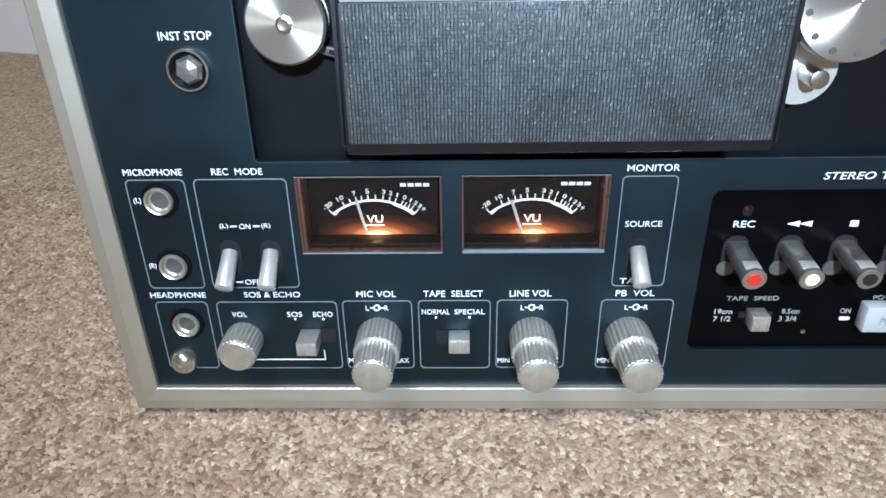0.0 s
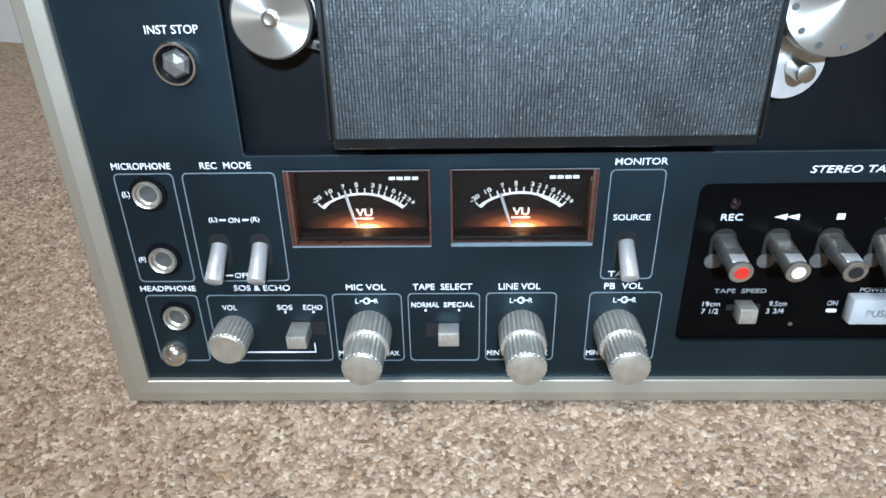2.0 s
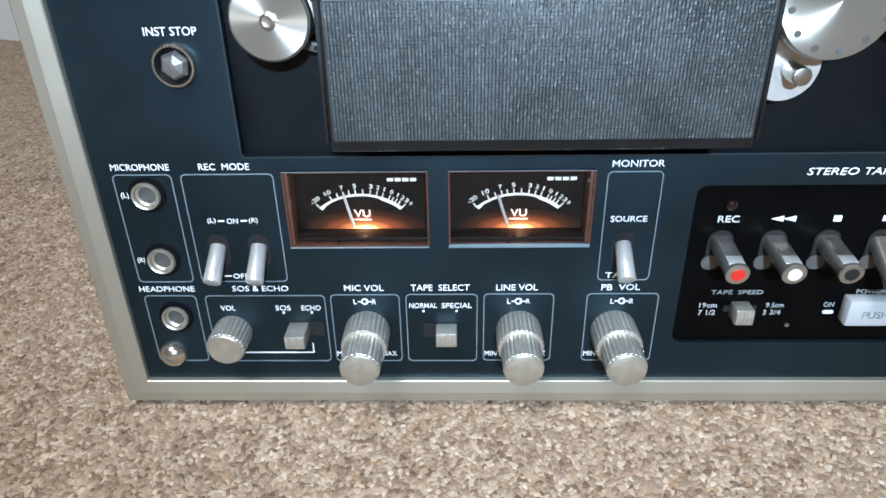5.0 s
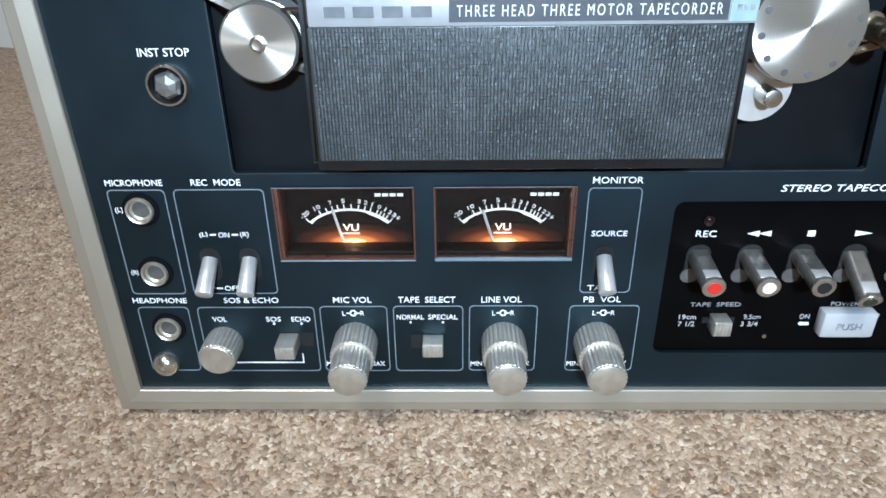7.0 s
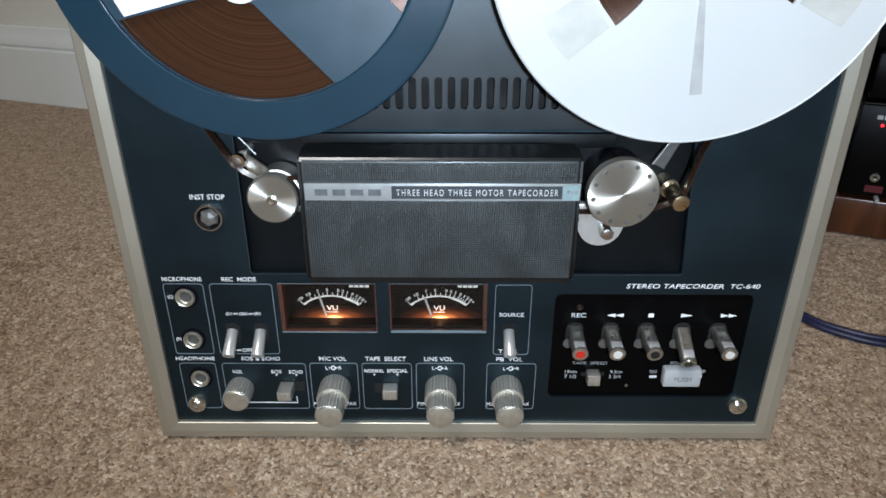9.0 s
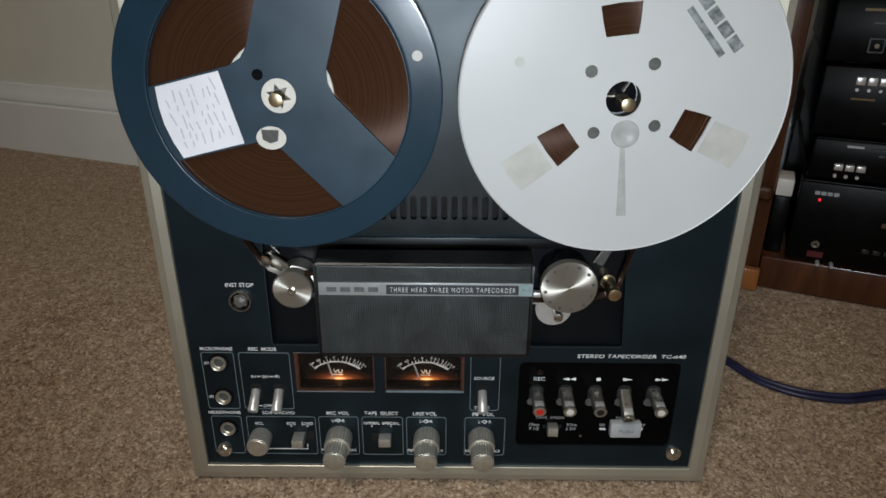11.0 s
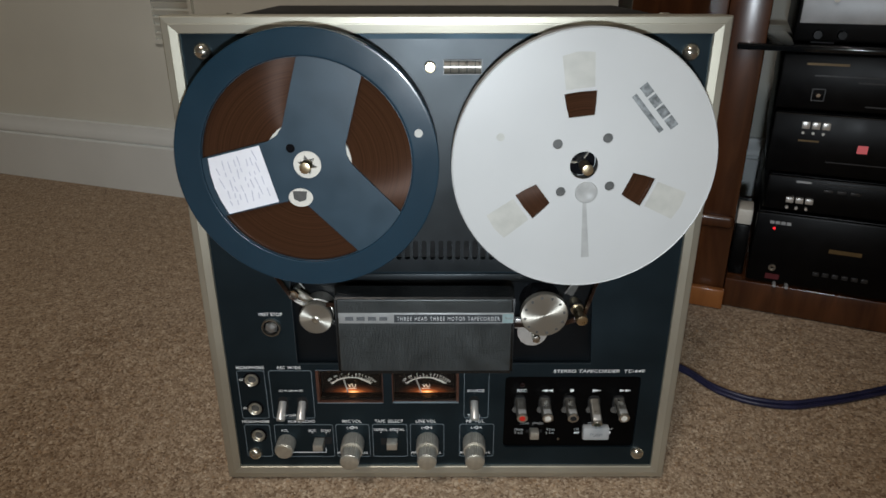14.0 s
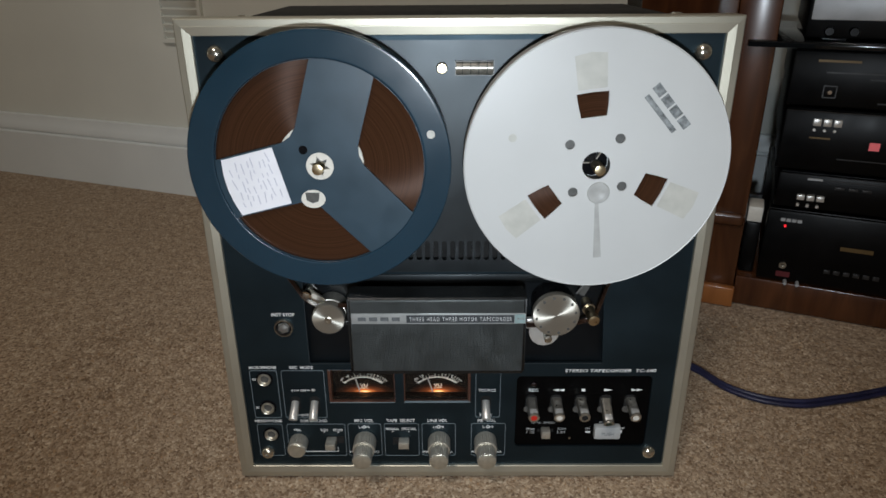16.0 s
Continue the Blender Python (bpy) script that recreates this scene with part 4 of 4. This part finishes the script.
part("arm_pin", rod((-0.1080, 0.006, 0.1895), (-0.1085, -0.0165, 0.1885), 0.0026, 20, None, None, 0.0005), M_NICKEL, arm)
part("arm_pin_flange", rod((-0.1084, -0.0140, 0.1886), (-0.1086, -0.0162, 0.1883), 0.0040, 20), M_CHROME, arm)
part("guide_plate", slab([(0.0985, 0.1842), (0.1075, 0.1985), (0.1118, 0.1975), (0.1042, 0.1812)], -0.0025, -0.0042), M_GUIDE, rec, "dull grey guide plate")
part("guide_arm", rod((0.0982, -0.0045, 0.1840), (0.1073, -0.0045, 0.1985), 0.0006, 14), M_STEEL, rec, "thin steel guide arm")
part("guide_arm", rod((-0.1102, -0.004, 0.1977), (-0.1024, -0.004, 0.1883), 0.0006, 14), M_STEEL, rec, "thin steel guide arm")
low = part("lower_arm", box(-0.0090, 0.0090, -0.0015, 0.0015, -0.0016, 0.0016, 0.0005), M_GUIDE, rec, "dark metal lever with a slot", pose(-0.0795, -0.0025, 0.1578, 0, 16, 0))
part("slot", box(-0.0030, 0.0060, -0.0019, -0.0014, -0.0007, 0.0007), M_VOID, low, "black slot")


# ---- the reels and tape ----
def disc(r, n=96):
    return [(r * math.cos(2 * math.pi * k / n), r * math.sin(2 * math.pi * k / n)) for k in range(n)]


def window_shape(mid, half_width, r_out, n=16):
    """The opening between two spokes of that half width, centred on the direction mid (degrees)."""
    lim = math.degrees(math.asin(half_width / r_out))
    a0, a1 = mid - 60 + lim, mid + 60 - lim
    pts = [(r_out * math.cos(radians(a0 + (a1 - a0) * k / n)), r_out * math.sin(radians(a0 + (a1 - a0) * k / n))) for k in range(n + 1)]
    r_in = half_width / math.sin(radians(60))
    for da in (14, 0, -14):
        rr = r_in * (1.12 if da == 0 else 1.22)
        pts.append((rr * math.cos(radians(mid + da)), rr * math.sin(radians(mid + da))))
    return pts


LR = thing("supply_reel", "dark blue plastic tape reel with brown tape and paper label", "tape reel", (-0.0880, 0, 0.2925), "tape reels")
YF = -0.0262
spokes = (74, 194, -46)
part("front_flange", slab(disc(0.0892), YF + 0.0016, YF, [window_shape(m + 60, 0.0214, 0.0710) for m in spokes] + [disc(0.0090, 32)]), M_BLUE, LR)
part("rim", lathe([(0.0712, YF + 0.0014), (0.0880, YF + 0.0018), (0.0894, YF + 0.0014), (0.0897, YF + 0.0002), (0.0896, YF - 0.0009), (0.0892, YF - 0.0013), (0.0886, YF - 0.0014), (0.0878, YF - 0.0014), (0.0732, YF - 0.0014), (0.0722, YF - 0.0014), (0.0717, YF - 0.0012), (0.0713, YF - 0.0004)], n=120, closed=True), M_BLUERIM, LR, "raised glossy blue rim")
part("back_flange", slab(disc(0.0892), -0.0120, -0.0134, [disc(0.009, 32)]), M_BLUE, LR)
part("tape_pack", lathe([(0.030, -0.0140), (0.0725, -0.0140), (0.0725, -0.0232), (0.030, -0.0232)], n=96, closed=True), M_PACK, LR, "wound brown magnetic tape")
part("hub_ring", lathe([(0.0255, -0.0140), (0.0298, -0.0140), (0.0298, -0.0240), (0.0255, -0.0240)], n=64, closed=True), M_CREAM, LR, "white hub")
core = part("hub_cap", slab(disc(0.0094, 40), YF + 0.002, YF - 0.0006, [[((0.0070 if k % 2 else 0.0036) * math.cos(radians(30 * k + 14)), (0.0070 if k % 2 else 0.0036) * math.sin(radians(30 * k + 14))) for k in range(12)]]), M_CREAM, LR, "white hub cap with a star-shaped hole")
part("hub_floor", lathe([(0, -0.012), (0.0095, -0.012), (0.0095, -0.020), (0, -0.020)], n=32), M_GUIDE, LR)
for a in (133,):
    part("small_hole", rod((0.0155 * math.cos(radians(a)), YF + 0.001, 0.0155 * math.sin(radians(a))), (0.0155 * math.cos(radians(a)), YF - 0.0004, 0.0155 * math.sin(radians(a))), 0.0030, 20), M_BLACK, LR)
a = radians(255)
sx, sz = 0.0243 * math.cos(a), 0.0243 * math.sin(a)
part("threading_slot", slab([(sx + 0.0084 * math.cos(k * math.pi / 16), sz + 0.0066 * math.sin(k * math.pi / 16)) for k in range(32)], YF + 0.001, YF - 0.0003), M_CREAM, LR, "white threading slot")
part("slot_block", slab([(sx - 0.0052, sz + 0.0048), (sx + 0.0046, sz + 0.0046), (sx + 0.0036, sz - 0.0016), (sx - 0.0008, sz - 0.0030), (sx - 0.0048, sz - 0.0008)], YF, YF - 0.0007), M_GUIDE, LR, "dark slot")
lab = part("paper_label", slab([(-0.0275, -0.0205), (-0.0275, 0.0205), (-0.0640, 0.0205), (-0.0662, 0.0100), (-0.0670, 0.0), (-0.0662, -0.0100), (-0.0640, -0.0205)], YF, YF - 0.0004), M_LABEL, LR, "white paper label with faded writing", pose(0, 0, 0, 0, -14, 0))
pen = random.Random(11)
for k in range(8):
    x, z = -0.0325 - 0.0039 * k, -0.0165 + pen.uniform(0, 0.004)
    while z < 0.0130:
        long = pen.uniform(0.0025, 0.0085)
        part("writing_bar", box(-0.00032, 0.00032, YF - 0.0007, YF - 0.0003, 0, long), M_INK, lab, "", pose(x + pen.uniform(-0.0007, 0.0007), 0, z, 0, pen.uniform(-11, 11), 0))
        z += long + pen.uniform(0.0008, 0.0045)
sticker = radians(16)
part("clear_dot", rod((0.0790 * math.cos(sticker), YF - 0.0012, 0.0790 * math.sin(sticker)), (0.0790 * math.cos(sticker), YF - 0.0017, 0.0790 * math.sin(sticker)), 0.0028, 20), M_STAIN, LR, "pale sticker")

RR = thing("take_up_reel", "white enamelled metal tape reel with three small windows", "tape reel", (0.1001, 0, 0.2918), "tape reels")
wins = (97, 217, -23)


def reel_window(mid):
    pts = [(0.0335, -0.0085), (0.0335, 0.0085), (0.0405, 0.0098), (0.0495, 0.0108), (0.0500, 0.0), (0.0495, -0.0108), (0.0405, -0.0098)]
    c, s = math.cos(radians(mid)), math.sin(radians(mid))
    return [(x * c - z * s, x * s + z * c) for x, z in pts]


def round_hole(r, a, size):
    return [(r * math.cos(radians(a)) + size * math.cos(2 * math.pi * k / 20), r * math.sin(radians(a)) + size * math.sin(2 * math.pi * k / 20)) for k in range(20)]


holes = [round_hole(0.0238, a, 0.0034) for a in (52, 142, 232, -38)]
part("front_flange", slab(disc(0.0900), YF + 0.0012, YF, [reel_window(m) for m in wins] + holes + [disc(0.0096, 36)]), M_REELWHITE, RR)
part("rim_bead", lathe([(0.0885, YF + 0.0016), (0.0902, YF + 0.0012), (0.0904, YF + 0.0002), (0.0899, YF - 0.0004), (0.0885, YF + 0.0004)], n=120, closed=True), M_REELWHITE, RR)
part("back_flange", slab(disc(0.0900), -0.0122, -0.0134, [disc(0.0096, 36)]), M_REELWHITE, RR)
part("tape_pack", lathe([(0.0285, -0.0140), (0.0620, -0.0140), (0.0620, -0.0232), (0.0285, -0.0232)], n=96, closed=True), M_PACK, RR, "wound brown magnetic tape")
part("hub_drum", lathe([(0.0105, -0.0140), (0.0283, -0.0140), (0.0283, -0.0236), (0.0105, -0.0236)], n=64, closed=True), M_GUIDE, RR, "grey metal hub drum")
part("hub_core", lathe([(0, -0.011), (0.0098, -0.011), (0.0098, -0.0150), (0, -0.0150)], n=36), M_BLACK, RR, "black hub core")
for k in range(3):
    a = radians(30 + 120 * k)
    part("hub_key", box(-0.0004, 0.0004, -0.0180, -0.0150, 0.003, 0.009), M_NICKEL, RR, "", pose(0, 0, 0, 0, math.degrees(a), 0))
dim = part("thread_dimple", lathe([(0.0078, YF), (0.0074, YF - 0.0006), (0.0044, YF - 0.0007), (0.0034, YF - 0.0002), (0, YF - 0.0002)], n=32), M_GROOVE, RR, "pressed ring", (0.0195 * math.cos(radians(279)), 0, 0.0195 * math.sin(radians(279))))
part("thread_groove", slab([(-0.0012, -0.0250), (0.0012, -0.0250), (0.0028, -0.0680), (-0.0028, -0.0680)], YF + 0.0003, YF - 0.0003), M_GROOVE, RR, "shallow grey groove", pose(0, 0, 0, 0, -5, 0))
for m in wins:
    c, s = math.cos(radians(m)), math.sin(radians(m))
    pts = [(0.0520, -0.0095), (0.0520, 0.0095), (0.0740, 0.0105), (0.0755, 0.0), (0.0740, -0.0105)]
    part("sticker", slab([(x * c - z * s, x * s + z * c) for x, z in pts], YF + 0.0002, YF - 0.0002), M_STAIN, RR, "faint grey sticker")
mark = pose(0, 0, 0, 0, -(41 - 90), 0)
for k in range(4):
    x = -0.0180 + 0.0094 * k
    bar("maker_mark", x, x + 0.0080, 0.0582, 0.0642, RR, M_LOGO, YF - 0.0002, mark)
bar("writing_bar", -0.0165, 0.0150, 0.0510, 0.0546, RR, M_LOGO, YF - 0.0002, mark)
part("small_mark", rod((-0.0575, YF, 0.0195), (-0.0575, YF - 0.0003, 0.0195), 0.0028, 16), M_STAIN, RR)
for x, z in ((-0.0895, 0.2905), (0.1025, 0.2890)):
    s = part("reel_spindle", rod((x, 0.0, z), (x, -0.0290, z), 0.0039, 28, None, None, 0.0006), M_BRASS, rec, "dull brass reel spindle")
for x, z in ((-0.0880, 0.2925), (0.1001, 0.2918)):
    part("reel_table", lathe([(0.030, 0.0), (0.032, -0.002), (0.032, -0.010), (0.030, -0.0118), (0, -0.0118)], n=64), M_BLACK, rec, "black reel table", (x, 0, z))


def ribbon(name, points, parent, label=""):
    """Quarter-inch tape standing on edge along points (x, z)."""
    bm = bmesh.new()
    t = 0.00012
    rows = []
    for i, (x, z) in enumerate(points):
        p = points[max(i - 1, 0)], points[min(i + 1, len(points) - 1)]
        d = Vector((p[1][0] - p[0][0], p[1][1] - p[0][1])).normalized()
        n = (-d.y * t, d.x * t)
        rows.append([bm.verts.new((x + s * n[0], y, z + s * n[1])) for s, y in ((1, -0.0125), (1, -0.0187), (-1, -0.0187), (-1, -0.0125))])
    for a, b in zip(rows, rows[1:]):
        for k in range(4):
            bm.faces.new((a[k], a[(k + 1) % 4], b[(k + 1) % 4], b[k]))
    bm.faces.new(rows[0]), bm.faces.new(rows[-1])
    ob = solid(name, bm, M_TAPE, label, "tape")
    return ob


ribbon("magnetic_tape", [(-0.1590, 0.2800), (-0.1240, 0.2100), (-0.1112, 0.1880), (-0.1060, 0.1830), (-0.1000, 0.1800), (-0.0730, 0.1800)], None, "thin brown tape running from the blue reel to the roller")
ribbon("magnetic_tape", [(0.0555, 0.1625), (0.0900, 0.1620), (0.1050, 0.1668), (0.1118, 0.1705), (0.1185, 0.1960), (0.1570, 0.2750)], None, "thin brown tape running from the guide to the white reel")

# ---- the wooden cabinet with hi-fi ----
cab = thing("wooden_cabinet", "dark mahogany open hi-fi cabinet standing on the carpet", "cabinet", CAB)
part("side_panel", box(-0.045, 0.0, 0.0, 0.40, 0.0, 0.80, 0.002), M_WOOD, cab)
part("plinth", box(0.001, 0.62, 0.003, 0.38, 0.0, 0.040, 0.002), M_WOOD, cab, "mahogany plinth")
part("front_stile", box(-0.155, -0.0455, 0.001, 0.030, 0.0, 0.80, 0.002), M_WOOD, cab, "wide mahogany front board")
part("rail", box(-0.153, -0.001, -0.007, 0.0005, 0.110, 0.127, 0.005, None, 4), M_WOOD, cab, "rounded mahogany cross rail")
# Added block: paints the torchlight on the side panel's bottom corner.
part("lit_corner_block", box(-0.047, 0.002, -0.012, -0.0005, 0.0, 0.027, 0.002), M_LITWOOD, cab, "side panel's bottom corner, torchlight on it painted as orange wood")
part("side_panel", box(0.621, 0.665, 0.0, 0.40, 0.0, 0.80, 0.002), M_WOOD, cab)
part("top_board", box(-0.05, 0.67, -0.005, 0.405, 0.801, 0.825, 0.003), M_WOOD, cab)


def hifi(name, label, x0, x1, y0, z0, z1, mat=M_HIFI):
    h = thing(name, label, "hi-fi unit", CAB)
    part("body", box(x0, x1, y0 + 0.006, 0.34, z0 + 0.003, z1, 0.002), M_HIFI, h)
    part("front_plate", box(x0 - 0.002, x1 + 0.002, y0, y0 + 0.006, z0 + 0.003, z1 - 0.001, 0.0028), mat, h)
    for x in (x0 + 0.03, x1 - 0.03):
        part("foot", box(x - 0.012, x + 0.012, y0 + 0.02, y0 + 0.044, z0, z0 + 0.004), M_BLACK, h)
    return h


def knob(h, x, z, y, r, mat=M_HIFISILVER, name="knob"):
    part(name, lathe([(r, 0.0), (r, -0.008), (r * 0.85, -0.010), (0, -0.010)], n=24), mat, h, "", (x, y, z))


X0, X1 = 0.026, 0.45
u1 = hifi("receiver", "black hi-fi receiver with a small red lamp", X0, X1, 0.0, 0.041, 0.138)
part("power_lamp", rod((0.046, 0.0, 0.118), (0.046, -0.0016, 0.118), 0.0016, 12), M_LEDRED, u1, "glowing red lamp")
for k in range(4):
    bar("maker_mark", 0.040 + 0.0062 * k, 0.045 + 0.0062 * k, 0.1235, 0.1275, u1, M_HIFISILVER, -0.0004)
part("headphone_socket", lathe([(0.0042, 0.0), (0.0042, -0.003), (0.0024, -0.003), (0.0022, 0.0)], n=20), M_NICKEL, u1, "", (0.052, 0.0, 0.066))
bar("red_mark", 0.046, 0.062, 0.0500, 0.0570, u1, surface("dull_red_print", (0.09, 0.008, 0.012), 0.5), -0.0004)
for k in range(2):
    knob(u1, 0.058 + 0.014 * k, 0.0450, 0.0, 0.0022, name="small_knob")
bar("gold_line", 0.110, 0.145, 0.095, 0.100, u1, M_GOLD, -0.0004)
u2 = hifi("cassette_deck", "black cassette deck with silver buttons", X0 + 0.004, X1, 0.002, 0.139, 0.186)
for k in range(3):
    part("button", box(0.052 + 0.0105 * k, 0.0605 + 0.0105 * k, -0.003, 0.003, 0.1535, 0.1600, 0.0006), M_LEVER, u2, "silver button")
    part("button", rod((0.0545 + 0.0105 * k, 0.002, 0.147), (0.0545 + 0.0105 * k, -0.002, 0.147), 0.0018, 12), M_LEVER, u2)
bar("silver_line", 0.060, 0.076, 0.178, 0.1805, u2, M_HIFISILVER, 0.0016)
u3 = hifi("disc_player", "black disc player with a pink standby lamp", X0 - 0.002, X1, 0.0, 0.187, 0.262)
for k in range(3):
    part("button", box(0.053 + 0.0105 * k, 0.0615 + 0.0105 * k, -0.004, 0.001, 0.2440, 0.2520, 0.0006), M_LEVER, u3, "silver button")
    part("button", rod((0.0555 + 0.0105 * k, 0.0, 0.239), (0.0555 + 0.0105 * k, -0.003, 0.239), 0.0016, 12), M_LEVER, u3)
bar("gold_line", 0.052, 0.074, 0.2285, 0.2305, u3, M_GOLD, -0.0004)
part("standby_lamp", box(0.1140, 0.1245, -0.0012, 0.0, 0.2200, 0.2290), M_LEDPINK, u3, "glowing pink standby lamp")
u4 = hifi("amplifier", "black amplifier with a gold line on its front", X0 - 0.004, X1, -0.002, 0.263, 0.329)
bar("gold_line", 0.046, 0.088, 0.3155, 0.3180, u4, M_GOLD, -0.0024)
part("button", rod((0.063, -0.002, 0.283), (0.063, -0.006, 0.283), 0.0022, 14), M_CHROME, u4)
for z, x0, x1 in ((0.3035, 0.056, 0.150), (0.2975, 0.100, 0.210), (0.2720, 0.112, 0.180)):
    bar("slot", x0, x1, z, z + 0.0016, u4, M_FAINT, -0.0024)
part("socket_plate", slab(rounded(0.056, 0.070, 0.276, 0.290, 0.0010), 0.001, -0.0024, [rounded(0.0572, 0.0688, 0.2772, 0.2888, 0.0006)]), M_FAINT, u4)
for k in range(6):
    part("small_button", box(0.098 + 0.0105 * k, 0.105 + 0.0105 * k, -0.0020, 0.001, 0.0630, 0.0680, 0.0005), M_FAINT, u1)
for k in range(3):
    part("small_button", box(0.090 + 0.014 * k, 0.100 + 0.014 * k, -0.0018, 0.001, 0.1700, 0.1735, 0.0005), M_FAINT, u2)
bar("display_edge", 0.082, 0.200, 0.1790, 0.1800, u2, M_FAINT, 0.0016)
bar("display_edge", 0.085, 0.210, 0.2060, 0.2072, u3, M_FAINT, -0.0004)
shelf = solid("glass_shelf", box(-0.030, 0.46, -0.012, 0.30, 0.330, 0.3372, 0.0015), surface("smoked_glass", (0.006, 0.007, 0.008), 0.08), "smoked black glass shelf on the hi-fi stack", "shelf", "", CAB)
u5 = hifi("turntable", "black and silver unit on the glass shelf", 0.028, X1, 0.0, 0.3375, 0.420, M_HIFI)
part("silver_band", box(0.030, X1 - 0.004, -0.004, 0.0, 0.3600, 0.4000, 0.001), M_HIFISILVER, u5, "brushed silver band")
part("button", rod((0.062, -0.004, 0.3850), (0.062, -0.008, 0.3850), 0.003, 14), M_CREAM, u5)
for k in range(2):
    knob(u5, 0.050 + 0.024 * k, 0.3485, 0.0, 0.005, M_HIFI)
sock = thing("mains_adaptor", "small white mains adaptor beside the hi-fi stack", "adaptor", CAB)
part("body", box(0.002, 0.020, 0.020, 0.060, 0.041, 0.110, 0.002), M_HIFI, sock)
part("plug", box(0.002, 0.020, 0.020, 0.060, 0.1105, 0.131, 0.002), M_CREAM, sock, "white plug")

# ---- the louvred vent on the left wall ----
vent_grille = thing("wall_vent", "small pale louvred vent on the magnolia wall", "vent", LEFT)
part("frame", slab(rounded(0.505, 0.600, 0.290, 0.372, 0.004), -0.0005, -0.008, [rect(0.512, 0.593, 0.297, 0.365)]), M_WALL, vent_grille)
part("backing", box(0.511, 0.594, -0.0022, -0.0006, 0.296, 0.366), M_WALL, vent_grille)
for k in range(5):
    part("slat", box(0.512, 0.593, -0.0050, 0.0050, -0.0012, 0.0012), M_WALL, vent_grille, "", pose(0, -0.0048, 0.3045 + 0.0133 * k, -62, 0, 0))

# ---- the cable on the carpet ----
cu = bpy.data.curves.new("cable", "CURVE")
cu.dimensions, cu.bevel_depth, cu.bevel_resolution = "3D", 0.0025, 3
for dz, dy in ((0.0, 0.0), (0.0025, 0.0042)):
    s = cu.splines.new("BEZIER")
    pts = [(0.10, 0.30), (0.2692, 0.1696), (0.2997, 0.1231), (0.3483, 0.1011), (0.3971, 0.1066), (0.4540, 0.1210), (0.62, 0.172), (0.80, 0.15)]
    s.bezier_points.add(len(pts) - 1)
    for p, (x, y) in zip(s.bezier_points, pts):
        p.co = (x, y + dy, 0.0030 + dz)
        p.handle_left_type = p.handle_right_type = "AUTO"
tmp = new("cable_tmp", cu)
me = bpy.data.meshes.new_from_object(tmp.evaluated_get(bpy.context.evaluated_depsgraph_get()))
bpy.data.objects.remove(tmp)
me.materials.clear()
me.materials.append(M_CABLE)
tagged(new("cable", me), "dark blue twin cable lying on the carpet", "cable")

# ---- carpet pile near the recorder ----
rng = np.random.default_rng(4)
STEP = 0.0018
gx, gy = np.meshgrid(np.arange(-0.46, 0.48, STEP), np.arange(-0.26, 0.30, STEP))
gx, gy = gx.ravel(), gy.ravel()
edge = np.minimum(np.minimum(gx + 0.46, 0.48 - gx) / 0.14, np.minimum((gy + 0.26) / 0.001, (0.30 - gy) / 0.12))
keep = (rng.uniform(0, 1, len(gx)) < edge) & ~((gx > -0.145) & (gx < 0.16) & (gy > 0.015) & (gy < 0.19))
gx, gy = gx[keep], gy[keep]
n = len(gx)
gx = gx + rng.uniform(-0.5, 0.5, n) * STEP
gy = gy + rng.uniform(-0.5, 0.5, n) * STEP
size = rng.uniform(0.0013, 0.0022, n)
lean = rng.normal(0, 0.0006, (n, 2))
height = rng.uniform(-0.0002, 0.0008, n)
spin = rng.uniform(0, 6.283, n)
verts = np.zeros((n, 7, 3))
for k in range(6):
    a = spin + k * math.pi / 3 + rng.uniform(-0.25, 0.25, n)
    r = size * rng.uniform(0.82, 1.12, n) * (1.45, 0.95, 0.75)[k % 3]
    verts[:, k, 0], verts[:, k, 1], verts[:, k, 2] = gx + r * np.cos(a), gy + r * np.sin(a), -0.0010 + rng.uniform(-0.0004, 0.0004, n)
verts[:, 6] = np.stack([gx + lean[:, 0], gy + lean[:, 1], height], 1)
tri = np.array([[k, (k + 1) % 6, 6] for k in range(6)])
faces = (np.arange(n)[:, None, None] * 7 + tri[None]).reshape(-1, 3)
me = bpy.data.meshes.new("carpet_pile")
me.from_pydata(verts.reshape(-1, 3).tolist(), [], faces.tolist())
me.polygons.foreach_set("use_smooth", [True] * len(me.polygons))
me.materials.append(M_PILE)
tagged(new("carpet_pile", me), "beige, brown and cream twist carpet pile", "carpet", "", "stuff")
